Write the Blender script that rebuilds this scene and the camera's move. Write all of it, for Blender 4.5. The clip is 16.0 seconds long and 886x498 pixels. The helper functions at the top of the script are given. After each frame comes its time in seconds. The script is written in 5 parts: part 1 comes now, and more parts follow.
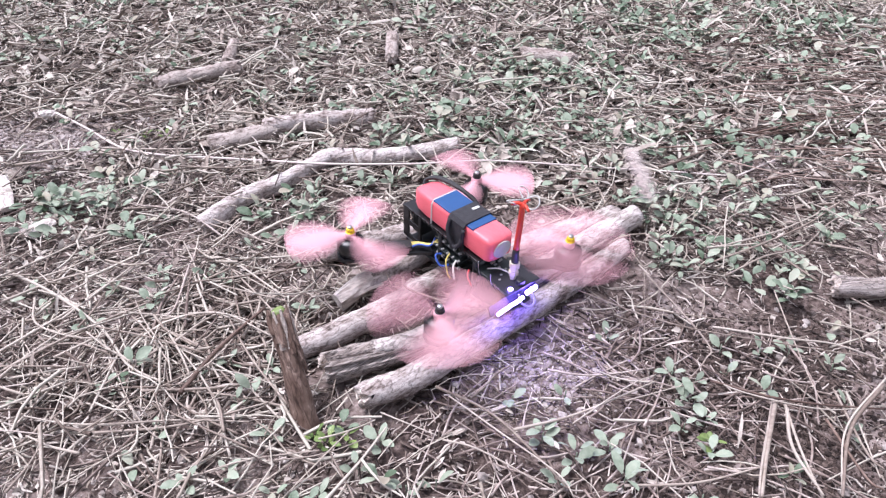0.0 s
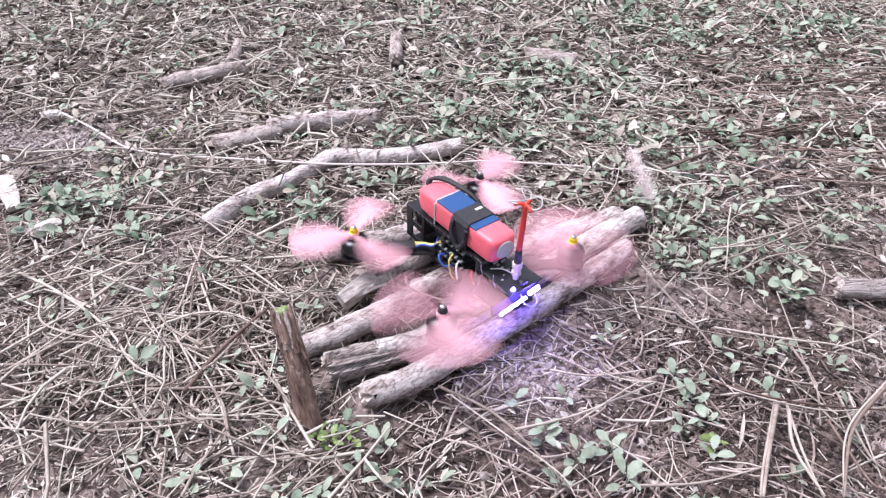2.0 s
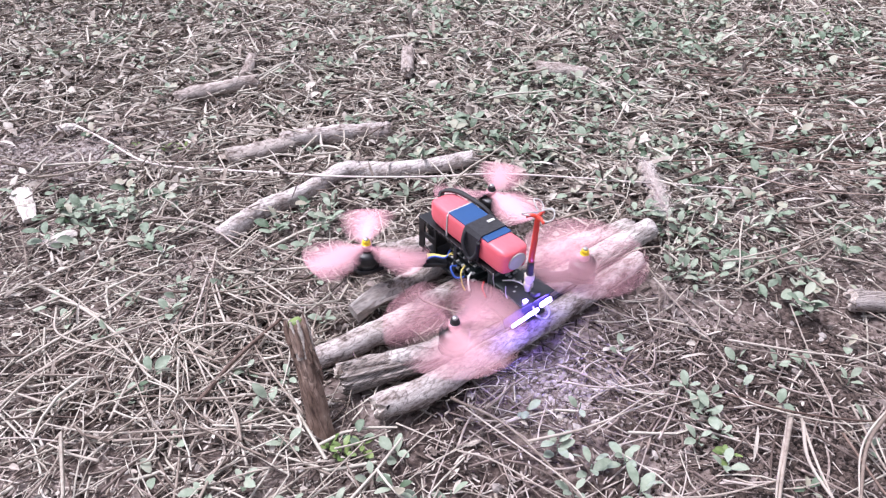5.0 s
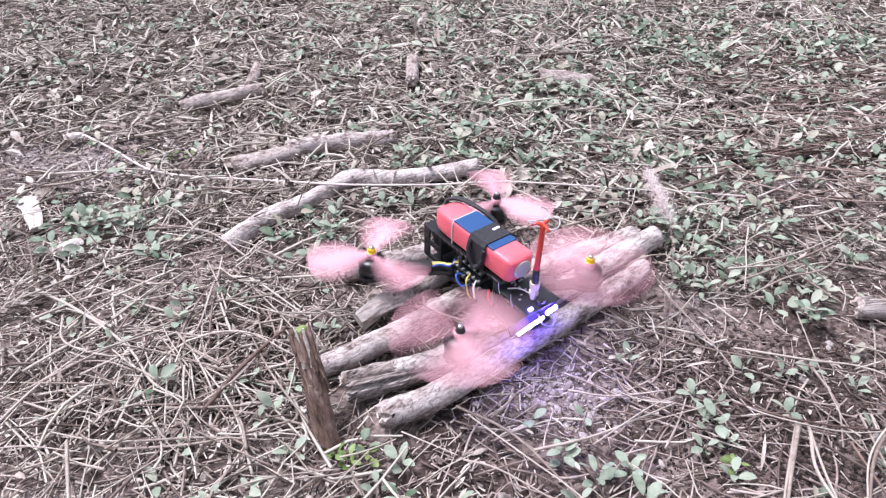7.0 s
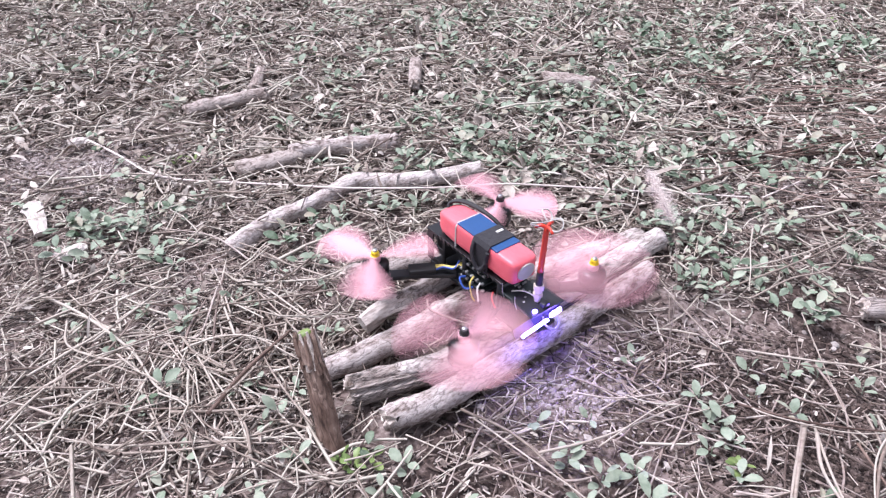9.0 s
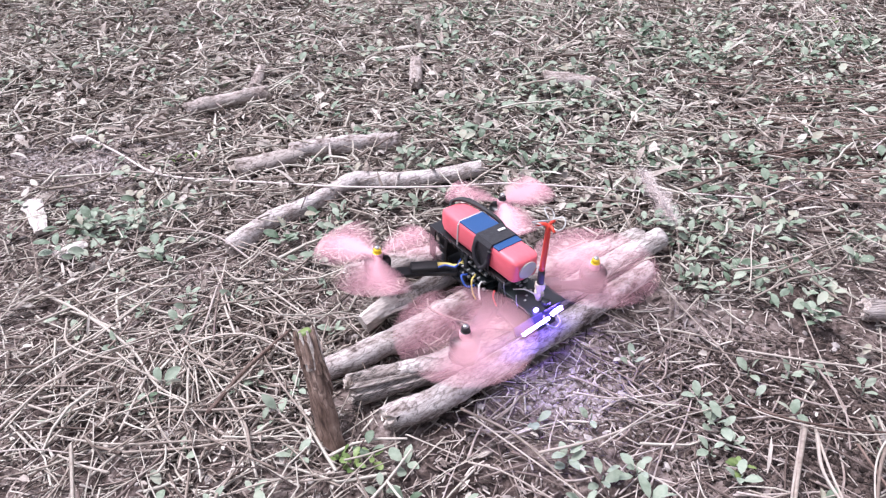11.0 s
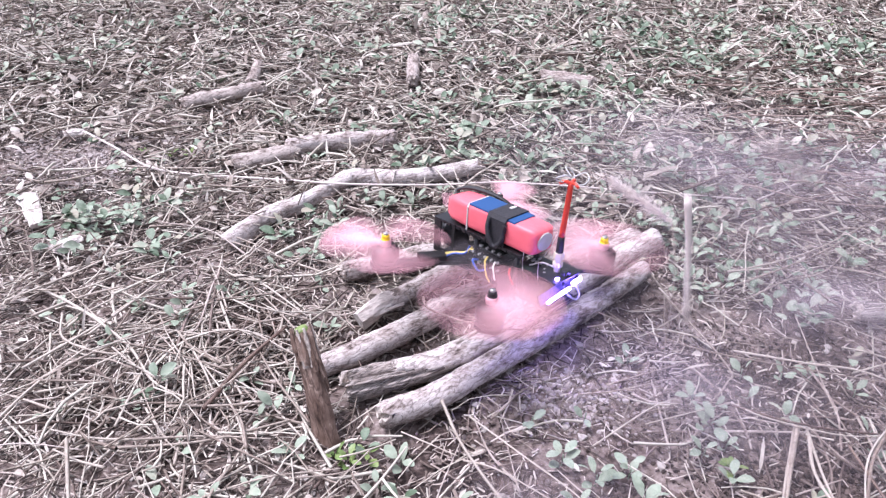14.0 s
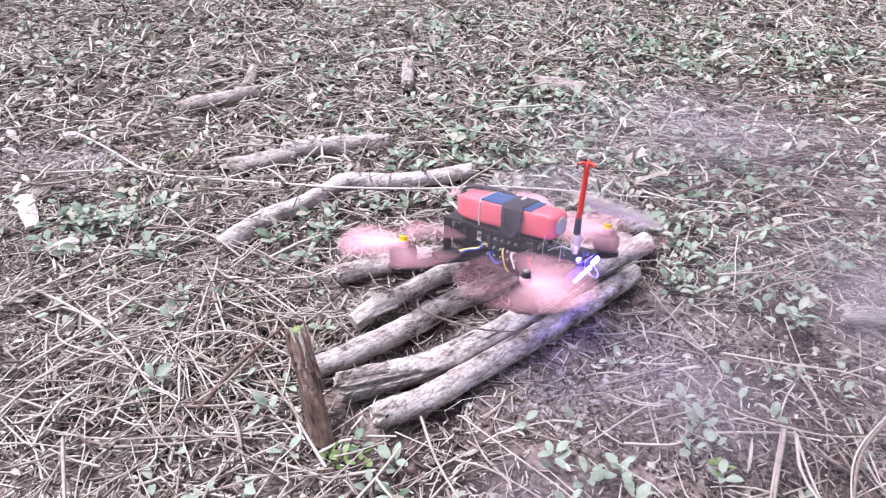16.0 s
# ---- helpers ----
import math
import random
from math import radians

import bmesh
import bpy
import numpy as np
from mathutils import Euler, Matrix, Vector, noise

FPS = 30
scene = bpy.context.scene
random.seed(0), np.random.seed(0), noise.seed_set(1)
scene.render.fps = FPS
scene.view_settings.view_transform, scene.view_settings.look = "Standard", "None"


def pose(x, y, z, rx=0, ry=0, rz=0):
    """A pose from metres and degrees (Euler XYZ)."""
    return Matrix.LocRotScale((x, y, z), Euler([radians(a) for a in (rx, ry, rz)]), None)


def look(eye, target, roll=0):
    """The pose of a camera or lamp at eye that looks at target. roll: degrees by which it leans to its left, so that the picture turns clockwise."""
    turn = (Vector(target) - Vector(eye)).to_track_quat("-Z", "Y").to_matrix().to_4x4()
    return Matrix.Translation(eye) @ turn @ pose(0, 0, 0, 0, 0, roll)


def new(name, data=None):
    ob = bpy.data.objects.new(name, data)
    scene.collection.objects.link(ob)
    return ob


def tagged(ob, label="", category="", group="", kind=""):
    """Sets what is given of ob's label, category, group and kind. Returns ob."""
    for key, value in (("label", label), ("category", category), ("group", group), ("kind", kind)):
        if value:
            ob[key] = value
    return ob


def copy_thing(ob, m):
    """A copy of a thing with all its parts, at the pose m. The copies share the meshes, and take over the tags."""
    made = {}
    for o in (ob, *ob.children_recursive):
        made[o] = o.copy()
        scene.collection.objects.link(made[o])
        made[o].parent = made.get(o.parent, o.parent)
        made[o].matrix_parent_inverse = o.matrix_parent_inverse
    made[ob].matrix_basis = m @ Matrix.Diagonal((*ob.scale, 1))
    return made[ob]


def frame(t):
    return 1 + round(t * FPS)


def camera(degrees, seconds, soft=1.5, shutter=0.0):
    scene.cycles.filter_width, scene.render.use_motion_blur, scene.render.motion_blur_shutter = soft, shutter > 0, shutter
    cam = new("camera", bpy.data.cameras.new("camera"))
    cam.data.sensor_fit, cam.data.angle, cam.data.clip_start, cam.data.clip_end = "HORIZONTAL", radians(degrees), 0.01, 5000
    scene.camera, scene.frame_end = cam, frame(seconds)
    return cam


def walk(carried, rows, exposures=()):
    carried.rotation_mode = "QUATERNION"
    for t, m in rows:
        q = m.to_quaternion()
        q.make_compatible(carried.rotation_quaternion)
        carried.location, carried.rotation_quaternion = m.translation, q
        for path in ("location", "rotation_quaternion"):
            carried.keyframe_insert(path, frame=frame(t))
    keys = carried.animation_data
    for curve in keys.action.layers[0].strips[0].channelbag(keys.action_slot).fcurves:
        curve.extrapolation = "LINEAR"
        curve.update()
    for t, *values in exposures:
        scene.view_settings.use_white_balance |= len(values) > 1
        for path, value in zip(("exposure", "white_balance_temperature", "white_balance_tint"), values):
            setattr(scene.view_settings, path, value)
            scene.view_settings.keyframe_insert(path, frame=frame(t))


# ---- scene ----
cam = camera(62.3, 16.0, 1.3, 1.3)
PATH = [
    (0, (0.0, -0.576, 0.498), (-0.071, 1.015, -0.712), 0.0),
    (0.5, (0.0, -0.576, 0.498), (-0.073, 1.015, -0.712), -0.0),
    (1, (0.0, -0.576, 0.499), (-0.076, 1.012, -0.714), -0.1),
    (1.5, (0.001, -0.577, 0.5), (-0.078, 1.011, -0.712), -0.0),
    (2, (0.001, -0.578, 0.5), (-0.081, 1.012, -0.71), -0.1),
    (2.5, (0.001, -0.579, 0.5), (-0.084, 1.013, -0.708), -0.1),
    (3, (0.001, -0.58, 0.5), (-0.089, 1.015, -0.704), -0.2),
    (3.5, (0.001, -0.581, 0.5), (-0.095, 1.017, -0.699), -0.3),
    (4, (0.0, -0.581, 0.5), (-0.1, 1.021, -0.693), -0.4),
    (6.5, (-0.002, -0.582, 0.501), (-0.122, 1.038, -0.666), -0.8),
    (7, (-0.002, -0.581, 0.501), (-0.124, 1.04, -0.663), -0.9),
    (7.5, (-0.002, -0.581, 0.501), (-0.127, 1.043, -0.66), -1.0),
    (8, (-0.002, -0.581, 0.501), (-0.129, 1.044, -0.659), -1.2),
    (8.5, (-0.002, -0.581, 0.501), (-0.132, 1.044, -0.658), -1.3),
    (9, (-0.002, -0.581, 0.5), (-0.134, 1.045, -0.656), -1.4),
    (11.5, (-0.003, -0.58, 0.5), (-0.133, 1.044, -0.66), -1.0),
    (12, (-0.003, -0.58, 0.5), (-0.131, 1.044, -0.662), -0.8),
    (12.5, (-0.004, -0.58, 0.501), (-0.129, 1.042, -0.663), -0.8),
    (13, (-0.005, -0.58, 0.502), (-0.126, 1.041, -0.664), -0.5),
    (13.5, (-0.006, -0.58, 0.502), (-0.122, 1.041, -0.664), -0.3),
    (14, (-0.006, -0.581, 0.503), (-0.119, 1.039, -0.664), -0.2),
    (14.5, (-0.005, -0.583, 0.504), (-0.117, 1.038, -0.661), -0.3),
    (15, (-0.005, -0.585, 0.505), (-0.113, 1.038, -0.659), -0.1),
    (15.5, (-0.005, -0.588, 0.505), (-0.111, 1.039, -0.653), -0.0),
    (16, (-0.005, -0.589, 0.506), (-0.103, 1.04, -0.65), 0.3),
]
walk(cam, [(t, look(eye, target, roll)) for t, eye, target, roll in PATH],
     [(0.0, 0.745, 5830, 21.5), (11.3, 0.755, 5830, 21.5), (13.5, 0.87, 5740, 23), (16.0, 0.885, 5740, 23.5)])

# ---- light: bright overcast sky, soft sun high over the field ----
world = bpy.data.worlds.new("overcast_sky")
scene.world = world
world.use_nodes = True
wn, wl = world.node_tree.nodes, world.node_tree.links
sky = wn.new("ShaderNodeTexSky")
sky.sky_type, sky.sun_disc = "NISHITA", False
sky.sun_elevation, sky.sun_rotation = radians(68), radians(288)
sky.air_density, sky.dust_density = 1.0, 4.0
pale = wn.new("ShaderNodeHueSaturation")
pale.inputs["Saturation"].default_value = 0.25
wl.new(sky.outputs[0], pale.inputs["Color"])
wl.new(pale.outputs[0], wn["Background"].inputs["Color"])
wn["Background"].inputs["Strength"].default_value = 0.115
sun = new("sun", bpy.data.lights.new("sun", "SUN"))
sun.data.energy, sun.data.angle, sun.data.color = 2.6, radians(22), (1.0, 0.95, 0.9)
sun.matrix_basis = look((-1.5, 0.5, 4.0), (0, 0, 0))


# ---- materials ----
def material(name, stops, scale=40.0, stretch=(1, 1, 1), rough=0.8, bump=0.0, fine=4.0, island=0.0, obj=0.0, metal=0.0, coat=0.0, cracks=0.0, wide=0.06, crack_dark=0.6):
    """A surface whose colour runs through stops by two scales of noise, shifted a little from piece to piece."""
    m = bpy.data.materials.new(name)
    m.use_nodes = True
    n, l = m.node_tree.nodes, m.node_tree.links
    b = n["Principled BSDF"]
    co = n.new("ShaderNodeTexCoord")
    mp = n.new("ShaderNodeMapping")
    mp.inputs["Scale"].default_value = stretch
    l.new(co.outputs["Object"], mp.inputs["Vector"])
    big, small = n.new("ShaderNodeTexNoise"), n.new("ShaderNodeTexNoise")
    big.inputs["Scale"].default_value, small.inputs["Scale"].default_value = scale, scale * fine
    big.inputs["Detail"].default_value, small.inputs["Detail"].default_value = 4, 6
    small.inputs["Roughness"].default_value = 0.65
    l.new(mp.outputs[0], big.inputs["Vector"])
    l.new(mp.outputs[0], small.inputs["Vector"])
    mix = n.new("ShaderNodeMath")
    mix.operation = "MULTIPLY_ADD"
    mix.inputs[1].default_value = 0.55
    half = n.new("ShaderNodeMath")
    half.operation = "MULTIPLY"
    half.inputs[1].default_value = 0.45
    l.new(small.outputs["Fac"], half.inputs[0])
    l.new(big.outputs["Fac"], mix.inputs[0])
    l.new(half.outputs[0], mix.inputs[2])
    fac = mix.outputs[0]
    for amount, node, out in ((island, "ShaderNodeNewGeometry", "Random Per Island"), (obj, "ShaderNodeObjectInfo", "Random")):
        if amount:
            r = n.new(node)
            k = n.new("ShaderNodeMath")
            k.operation = "MULTIPLY_ADD"
            k.inputs[1].default_value, k.inputs[2].default_value = amount, -amount / 2
            l.new(r.outputs[out], k.inputs[0])
            a = n.new("ShaderNodeMath")
            a.operation = "ADD"
            l.new(fac, a.inputs[0])
            l.new(k.outputs[0], a.inputs[1])
            fac = a.outputs[0]
    ramp = n.new("ShaderNodeValToRGB")
    while len(ramp.color_ramp.elements) < len(stops):
        ramp.color_ramp.elements.new(0.5)
    for e, (at, c) in zip(ramp.color_ramp.elements, stops):
        e.position, e.color = at, (*c, 1)
    l.new(fac, ramp.inputs[0])
    colour = ramp.outputs[0]
    if cracks:
        # cracks are dark lines in the colour alone, with no relief
        cell, line, dark = n.new("ShaderNodeTexVoronoi"), n.new("ShaderNodeMapRange"), n.new("ShaderNodeMixRGB")
        cell.feature = "DISTANCE_TO_EDGE"
        cell.inputs["Scale"].default_value = cracks
        bent = n.new("ShaderNodeVectorMath")
        bent.operation = "MULTIPLY_ADD"
        bent.inputs[1].default_value = (0.02, 0.02, 0.02)
        l.new(big.outputs["Color"], bent.inputs[0])
        l.new(mp.outputs[0], bent.inputs[2])
        drawn = n.new("ShaderNodeVectorMath")
        drawn.operation = "MULTIPLY"
        drawn.inputs[1].default_value = (0.30, 1, 1)
        l.new(bent.outputs[0], drawn.inputs[0])
        l.new(drawn.outputs[0], cell.inputs["Vector"])
        line.inputs["From Max"].default_value = wide
        line.inputs["To Min"].default_value, line.inputs["To Max"].default_value = crack_dark, 0.0
        l.new(cell.outputs["Distance"], line.inputs["Value"])
        dark.inputs["Color2"].default_value = (*stops[0][1], 1)
        l.new(line.outputs[0], dark.inputs["Fac"])
        l.new(colour, dark.inputs["Color1"])
        colour = dark.outputs[0]
    l.new(colour, b.inputs["Base Color"])
    b.inputs["Roughness"].default_value, b.inputs["Metallic"].default_value = rough, metal
    b.inputs["Coat Weight"].default_value = coat
    if bump:
        bp = n.new("ShaderNodeBump")
        bp.inputs["Strength"].default_value, bp.inputs["Distance"].default_value = bump, 0.002
        l.new(mix.outputs[0], bp.inputs["Height"])
        l.new(bp.outputs[0], b.inputs["Normal"])
    return m


def plain(name, colour, rough=0.5, metal=0.0, glow=0.0, through_light=0.0):
    """A small moulded or painted part with faint unevenness."""
    c = Vector(colour)
    m = material(name, [(0.3, tuple(c * 0.88)), (0.7, tuple(c))], scale=120, rough=rough, metal=metal)
    b = m.node_tree.nodes["Principled BSDF"]
    if glow:
        b.inputs["Emission Color"].default_value, b.inputs["Emission Strength"].default_value = (*colour, 1), glow
    if through_light:
        b.inputs["Transmission Weight"].default_value = through_light
    return m


SOIL = material("soil", [(0.37, (0.018, 0.011, 0.009)), (0.45, (0.070, 0.048, 0.040)), (0.53, (0.195, 0.152, 0.135)), (0.64, (0.37, 0.312, 0.290))], scale=7, rough=0.95, bump=1.0, fine=26)
CLOD = material("clod", [(0.25, (0.082, 0.062, 0.053)), (0.55, (0.232, 0.195, 0.175)), (0.8, (0.425, 0.385, 0.355))], scale=90, rough=0.95, bump=0.6, island=0.7)
STRAW = material("straw", [(0.12, (0.048, 0.031, 0.025)), (0.35, (0.236, 0.190, 0.150)), (0.60, (0.420, 0.371, 0.307)), (0.88, (0.569, 0.523, 0.443))], scale=60, rough=0.7, bump=0.2, island=0.95)
BLEACHED = material("bleached_straw", [(0.10, (0.116, 0.082, 0.065)), (0.30, (0.297, 0.247, 0.201)), (0.55, (0.449, 0.403, 0.336)), (0.88, (0.510, 0.468, 0.397))], scale=60, rough=0.7, bump=0.2, island=1.05)
STALK = material("dry_stalk", [(0.2, (0.193, 0.148, 0.118)), (0.5, (0.396, 0.338, 0.284)), (0.8, (0.492, 0.440, 0.374))], scale=60, stretch=(0.4, 1, 1), rough=0.65, bump=0.3, obj=0.6)
LITTER = material("litter", [(0.10, (0.029, 0.019, 0.015)), (0.40, (0.212, 0.163, 0.135)), (0.62, (0.404, 0.338, 0.293)), (0.9, (0.616, 0.550, 0.487))], scale=70, rough=0.8, bump=0.3, island=1.0)
LEAF = material("weed_leaf", [(0.08, (0.060, 0.100, 0.052)), (0.36, (0.176, 0.228, 0.156)), (0.56, (0.265, 0.316, 0.232)), (0.74, (0.326, 0.355, 0.270)), (0.90, (0.328, 0.295, 0.222))], scale=60, rough=0.6, bump=0.25, island=0.8)
SPROUT = material("sprout_leaf", [(0.2, (0.075, 0.14, 0.035)), (0.7, (0.21, 0.28, 0.09))], scale=60, rough=0.5, obj=0.4)
BARK = material("grey_bark", [(0.37, (0.06, 0.042, 0.035)), (0.425, (0.25, 0.200, 0.178)), (0.50, (0.445, 0.388, 0.362)), (0.60, (0.66, 0.605, 0.575))], scale=75, stretch=(0.45, 1, 1), rough=0.9, bump=1.0, fine=5.5, obj=0.10, cracks=170, wide=0.06, crack_dark=0.68)
DARKBARK = material("brown_grey_bark", [(0.37, (0.045, 0.030, 0.024)), (0.425, (0.16, 0.122, 0.104)), (0.50, (0.305, 0.252, 0.224)), (0.60, (0.49, 0.43, 0.39))], scale=75, stretch=(0.45, 1, 1), rough=0.9, bump=1.0, fine=5.5, obj=0.10, cracks=170, wide=0.06, crack_dark=0.68)
PEELED = material("weathered_wood", [(0.36, (0.03, 0.022, 0.019)), (0.43, (0.23, 0.19, 0.168)), (0.54, (0.41, 0.36, 0.33)), (0.72, (0.60, 0.545, 0.51))], scale=200, stretch=(0.07, 1, 1), rough=0.85, bump=1.0, fine=3, cracks=190, wide=0.10, crack_dark=0.85)
BROWNBARK = material("brown_bark", [(0.34, (0.035, 0.018, 0.012)), (0.43, (0.115, 0.070, 0.050)), (0.56, (0.20, 0.135, 0.105)), (0.68, (0.42, 0.32, 0.26))], scale=80, stretch=(0.3, 1, 1), rough=0.85, bump=1.0, fine=4, cracks=150, wide=0.06, crack_dark=0.7)
WOOD = material("broken_wood", [(0.36, (0.24, 0.19, 0.16)), (0.5, (0.46, 0.395, 0.345)), (0.64, (0.64, 0.575, 0.52))], scale=160, rough=0.85, bump=0.8)
CHIPWOOD = material("bleached_wood", [(0.36, (0.34, 0.29, 0.26)), (0.5, (0.60, 0.54, 0.49)), (0.64, (0.78, 0.73, 0.68))], scale=130, stretch=(0.25, 1, 1), rough=0.85, bump=0.8)
BLACK = plain("carbon_black", (0.012, 0.012, 0.014), 0.35)
RUBBER = plain("black_rubber", (0.018, 0.017, 0.018), 0.6)
STRAP = material("black_webbing", [(0.3, (0.012, 0.012, 0.015)), (0.7, (0.035, 0.034, 0.04))], scale=300, rough=0.75, bump=0.4)
RED = material("red_shrink_wrap", [(0.3, (0.76, 0.125, 0.155)), (0.7, (0.88, 0.180, 0.215))], scale=70, stretch=(1, 0.35, 1), rough=0.42, bump=0.45, fine=3)
REDTUBE = plain("red_tube", (0.75, 0.06, 0.03), 0.35)
BLUE = plain("blue_label", (0.013, 0.072, 0.22), 0.5)
GREYPAD = plain("pale_grey_pad", (0.55, 0.55, 0.53), 0.6)
PINK = plain("pink_blade", (0.79, 0.415, 0.465), 0.65, 0, 0, 0.05)
YELLOW = plain("yellow_nut", (0.85, 0.62, 0.02), 0.35, 0.2)
STEEL = plain("bright_steel", (0.6, 0.6, 0.6), 0.3, 1.0)
BRASS = plain("gilt_connector", (0.82, 0.72, 0.56), 0.4, 0.25)
BOARD = material("circuit_board", [(0.35, (0.008, 0.012, 0.012)), (0.7, (0.03, 0.04, 0.04))], scale=200, rough=0.4)
TAIL = material("tail_plastic", [(0.3, (0.003, 0.003, 0.006)), (0.7, (0.007, 0.006, 0.012))], scale=120, rough=0.85)
TAILPLATE = material("tail_carbon", [(0.3, (0.008, 0.008, 0.011)), (0.7, (0.020, 0.019, 0.027))], scale=160, rough=0.45)
PLUME = material("pale_plume", [(0.3, (0.55, 0.46, 0.42)), (0.7, (0.82, 0.74, 0.70))], scale=80, rough=0.8)
BROWNSTALK = material("brown_stalk", [(0.2, (0.10, 0.07, 0.057)), (0.5, (0.27, 0.21, 0.18)), (0.8, (0.50, 0.43, 0.385))], scale=60, rough=0.65, bump=0.3, obj=0.7)
REDSTALK = material("reddish_stalk", [(0.2, (0.075, 0.045, 0.034)), (0.5, (0.20, 0.135, 0.105)), (0.8, (0.36, 0.275, 0.23))], scale=60, rough=0.65, bump=0.3, obj=0.3, island=0.8)
CHIP = plain("pale_chip", (0.36, 0.36, 0.35), 0.5)
WIREYELLOW = plain("yellow_wire", (0.75, 0.60, 0.16), 0.45)
WIREBLUE = plain("blue_wire", (0.05, 0.12, 0.50), 0.45)
WIREWHITE = plain("white_wire", (0.75, 0.74, 0.70), 0.45)
WIRERED = plain("red_wire", (0.6, 0.03, 0.03), 0.45)
LEDGLOW = plain("violet_led", (0.25, 0.16, 1.0), 0.4, 0, 66.0)
DARKCLOD = material("dark_crumb", [(0.25, (0.022, 0.014, 0.011)), (0.55, (0.06, 0.041, 0.033)), (0.8, (0.13, 0.096, 0.08))], scale=90, rough=0.9, bump=0.6, island=0.7)
PALECLOD = material("dry_crumb", [(0.25, (0.20, 0.16, 0.145)), (0.55, (0.31, 0.265, 0.247)), (0.8, (0.42, 0.375, 0.355))], scale=90, rough=0.95, bump=0.6, island=0.7)
DEADLEAF = material("dead_leaf", [(0.12, (0.058, 0.040, 0.033)), (0.40, (0.281, 0.230, 0.193)), (0.64, (0.432, 0.381, 0.330)), (0.92, (0.572, 0.521, 0.458))], scale=90, rough=0.8, bump=0.4, island=0.95)
CLEAR = plain("clear_tie", (0.8, 0.8, 0.85), 0.3, 0, 0, 0.6)


# ---- building helpers ----
def part(name, bm, mat, parent=None, label="", smooth=True):
    me = bpy.data.meshes.new(name)
    bm.to_mesh(me)
    bm.free()
    return mesh_part(name, me, mat, parent, label, smooth)


def mesh_part(name, me, mat, parent=None, label="", smooth=True):
    me.materials.append(mat)
    if smooth:
        me.polygons.foreach_set("use_smooth", [True] * len(me.polygons))
    ob = new(name, me)
    if parent:
        ob.parent = parent
    if label:
        ob["label"] = label
    return ob


def box(bm, lo, hi, bevel=0.0, m=None):
    r = bmesh.ops.create_cube(bm, size=1)
    lo, hi = Vector(lo), Vector(hi)
    mat = Matrix.Translation((lo + hi) / 2) @ Matrix.Diagonal((*(hi - lo), 1))
    bmesh.ops.transform(bm, matrix=(m or Matrix()) @ mat, verts=r["verts"])
    if bevel:
        edges = list({e for v in r["verts"] for e in v.link_edges})
        bmesh.ops.bevel(bm, geom=edges, offset=bevel, segments=2, affect="EDGES", profile=0.6)
    return bm


def lathe(bm, profile, sides=20, m=None):
    """A turned form: rings of (radius, height) round the z axis, closed at both ends."""
    m = m or Matrix()
    rings = []
    for r, z in profile:
        rings.append([bm.verts.new(m @ Vector((r * math.cos(2 * math.pi * k / sides), r * math.sin(2 * math.pi * k / sides), z))) for k in range(sides)])
    for a, b in zip(rings, rings[1:]):
        for k in range(sides):
            bm.faces.new((a[k], a[(k + 1) % sides], b[(k + 1) % sides], b[k]))
    bm.faces.new(rings[0][::-1])
    bm.faces.new(rings[-1])
    return bm


def bend(points, n):
    """n + 1 points on a smooth line through the given ones."""
    p = [Vector(q) for q in points]
    if len(p) == 2:
        return [p[0].lerp(p[1], k / n) for k in range(n + 1)]
    p = [2 * p[0] - p[1]] + p + [2 * p[-1] - p[-2]]
    out = []
    for k in range(n + 1):
        s = min(k / n * (len(p) - 3), len(p) - 3 - 1e-9)
        i, t = int(s), s - int(s)
        a, b, c, d = p[i:i + 4]
        out.append(0.5 * (2 * b + (c - a) * t + (2 * a - 5 * b + 4 * c - d) * t * t + (3 * b - a - 3 * c + d) * t ** 3))
    return out


def tube(bm, points, radius, sides=8, n=16, taper=1.0, rough=None):
    """A round bar along a smooth line; rough(s, angle) gives its local radius factor."""
    line = bend(points, n)
    rings = []
    up = Vector((0, 0, 1))
    for k, q in enumerate(line):
        way = (line[min(k + 1, n)] - line[max(k - 1, 0)]).normalized()
        side = way.cross(up)
        if side.length < 0.1:
            side = way.cross(Vector((1, 0, 0)))
        side.normalize()
        over = side.cross(way)
        r = radius * (1 + (taper - 1) * k / n)
        ring = []
        for j in range(sides):
            a = 2 * math.pi * j / sides
            f = rough(k / n, a) if rough else 1.0
            ring.append(bm.verts.new(q + (side * math.cos(a) + over * math.sin(a)) * r * f))
        rings.append(ring)
    for a, b in zip(rings, rings[1:]):
        for j in range(sides):
            bm.faces.new((a[j], a[(j + 1) % sides], b[(j + 1) % sides], b[j]))
    bm.faces.new(rings[0][::-1])
    bm.faces.new(rings[-1])
    bmesh.ops.recalc_face_normals(bm, faces=bm.faces)
    return rings


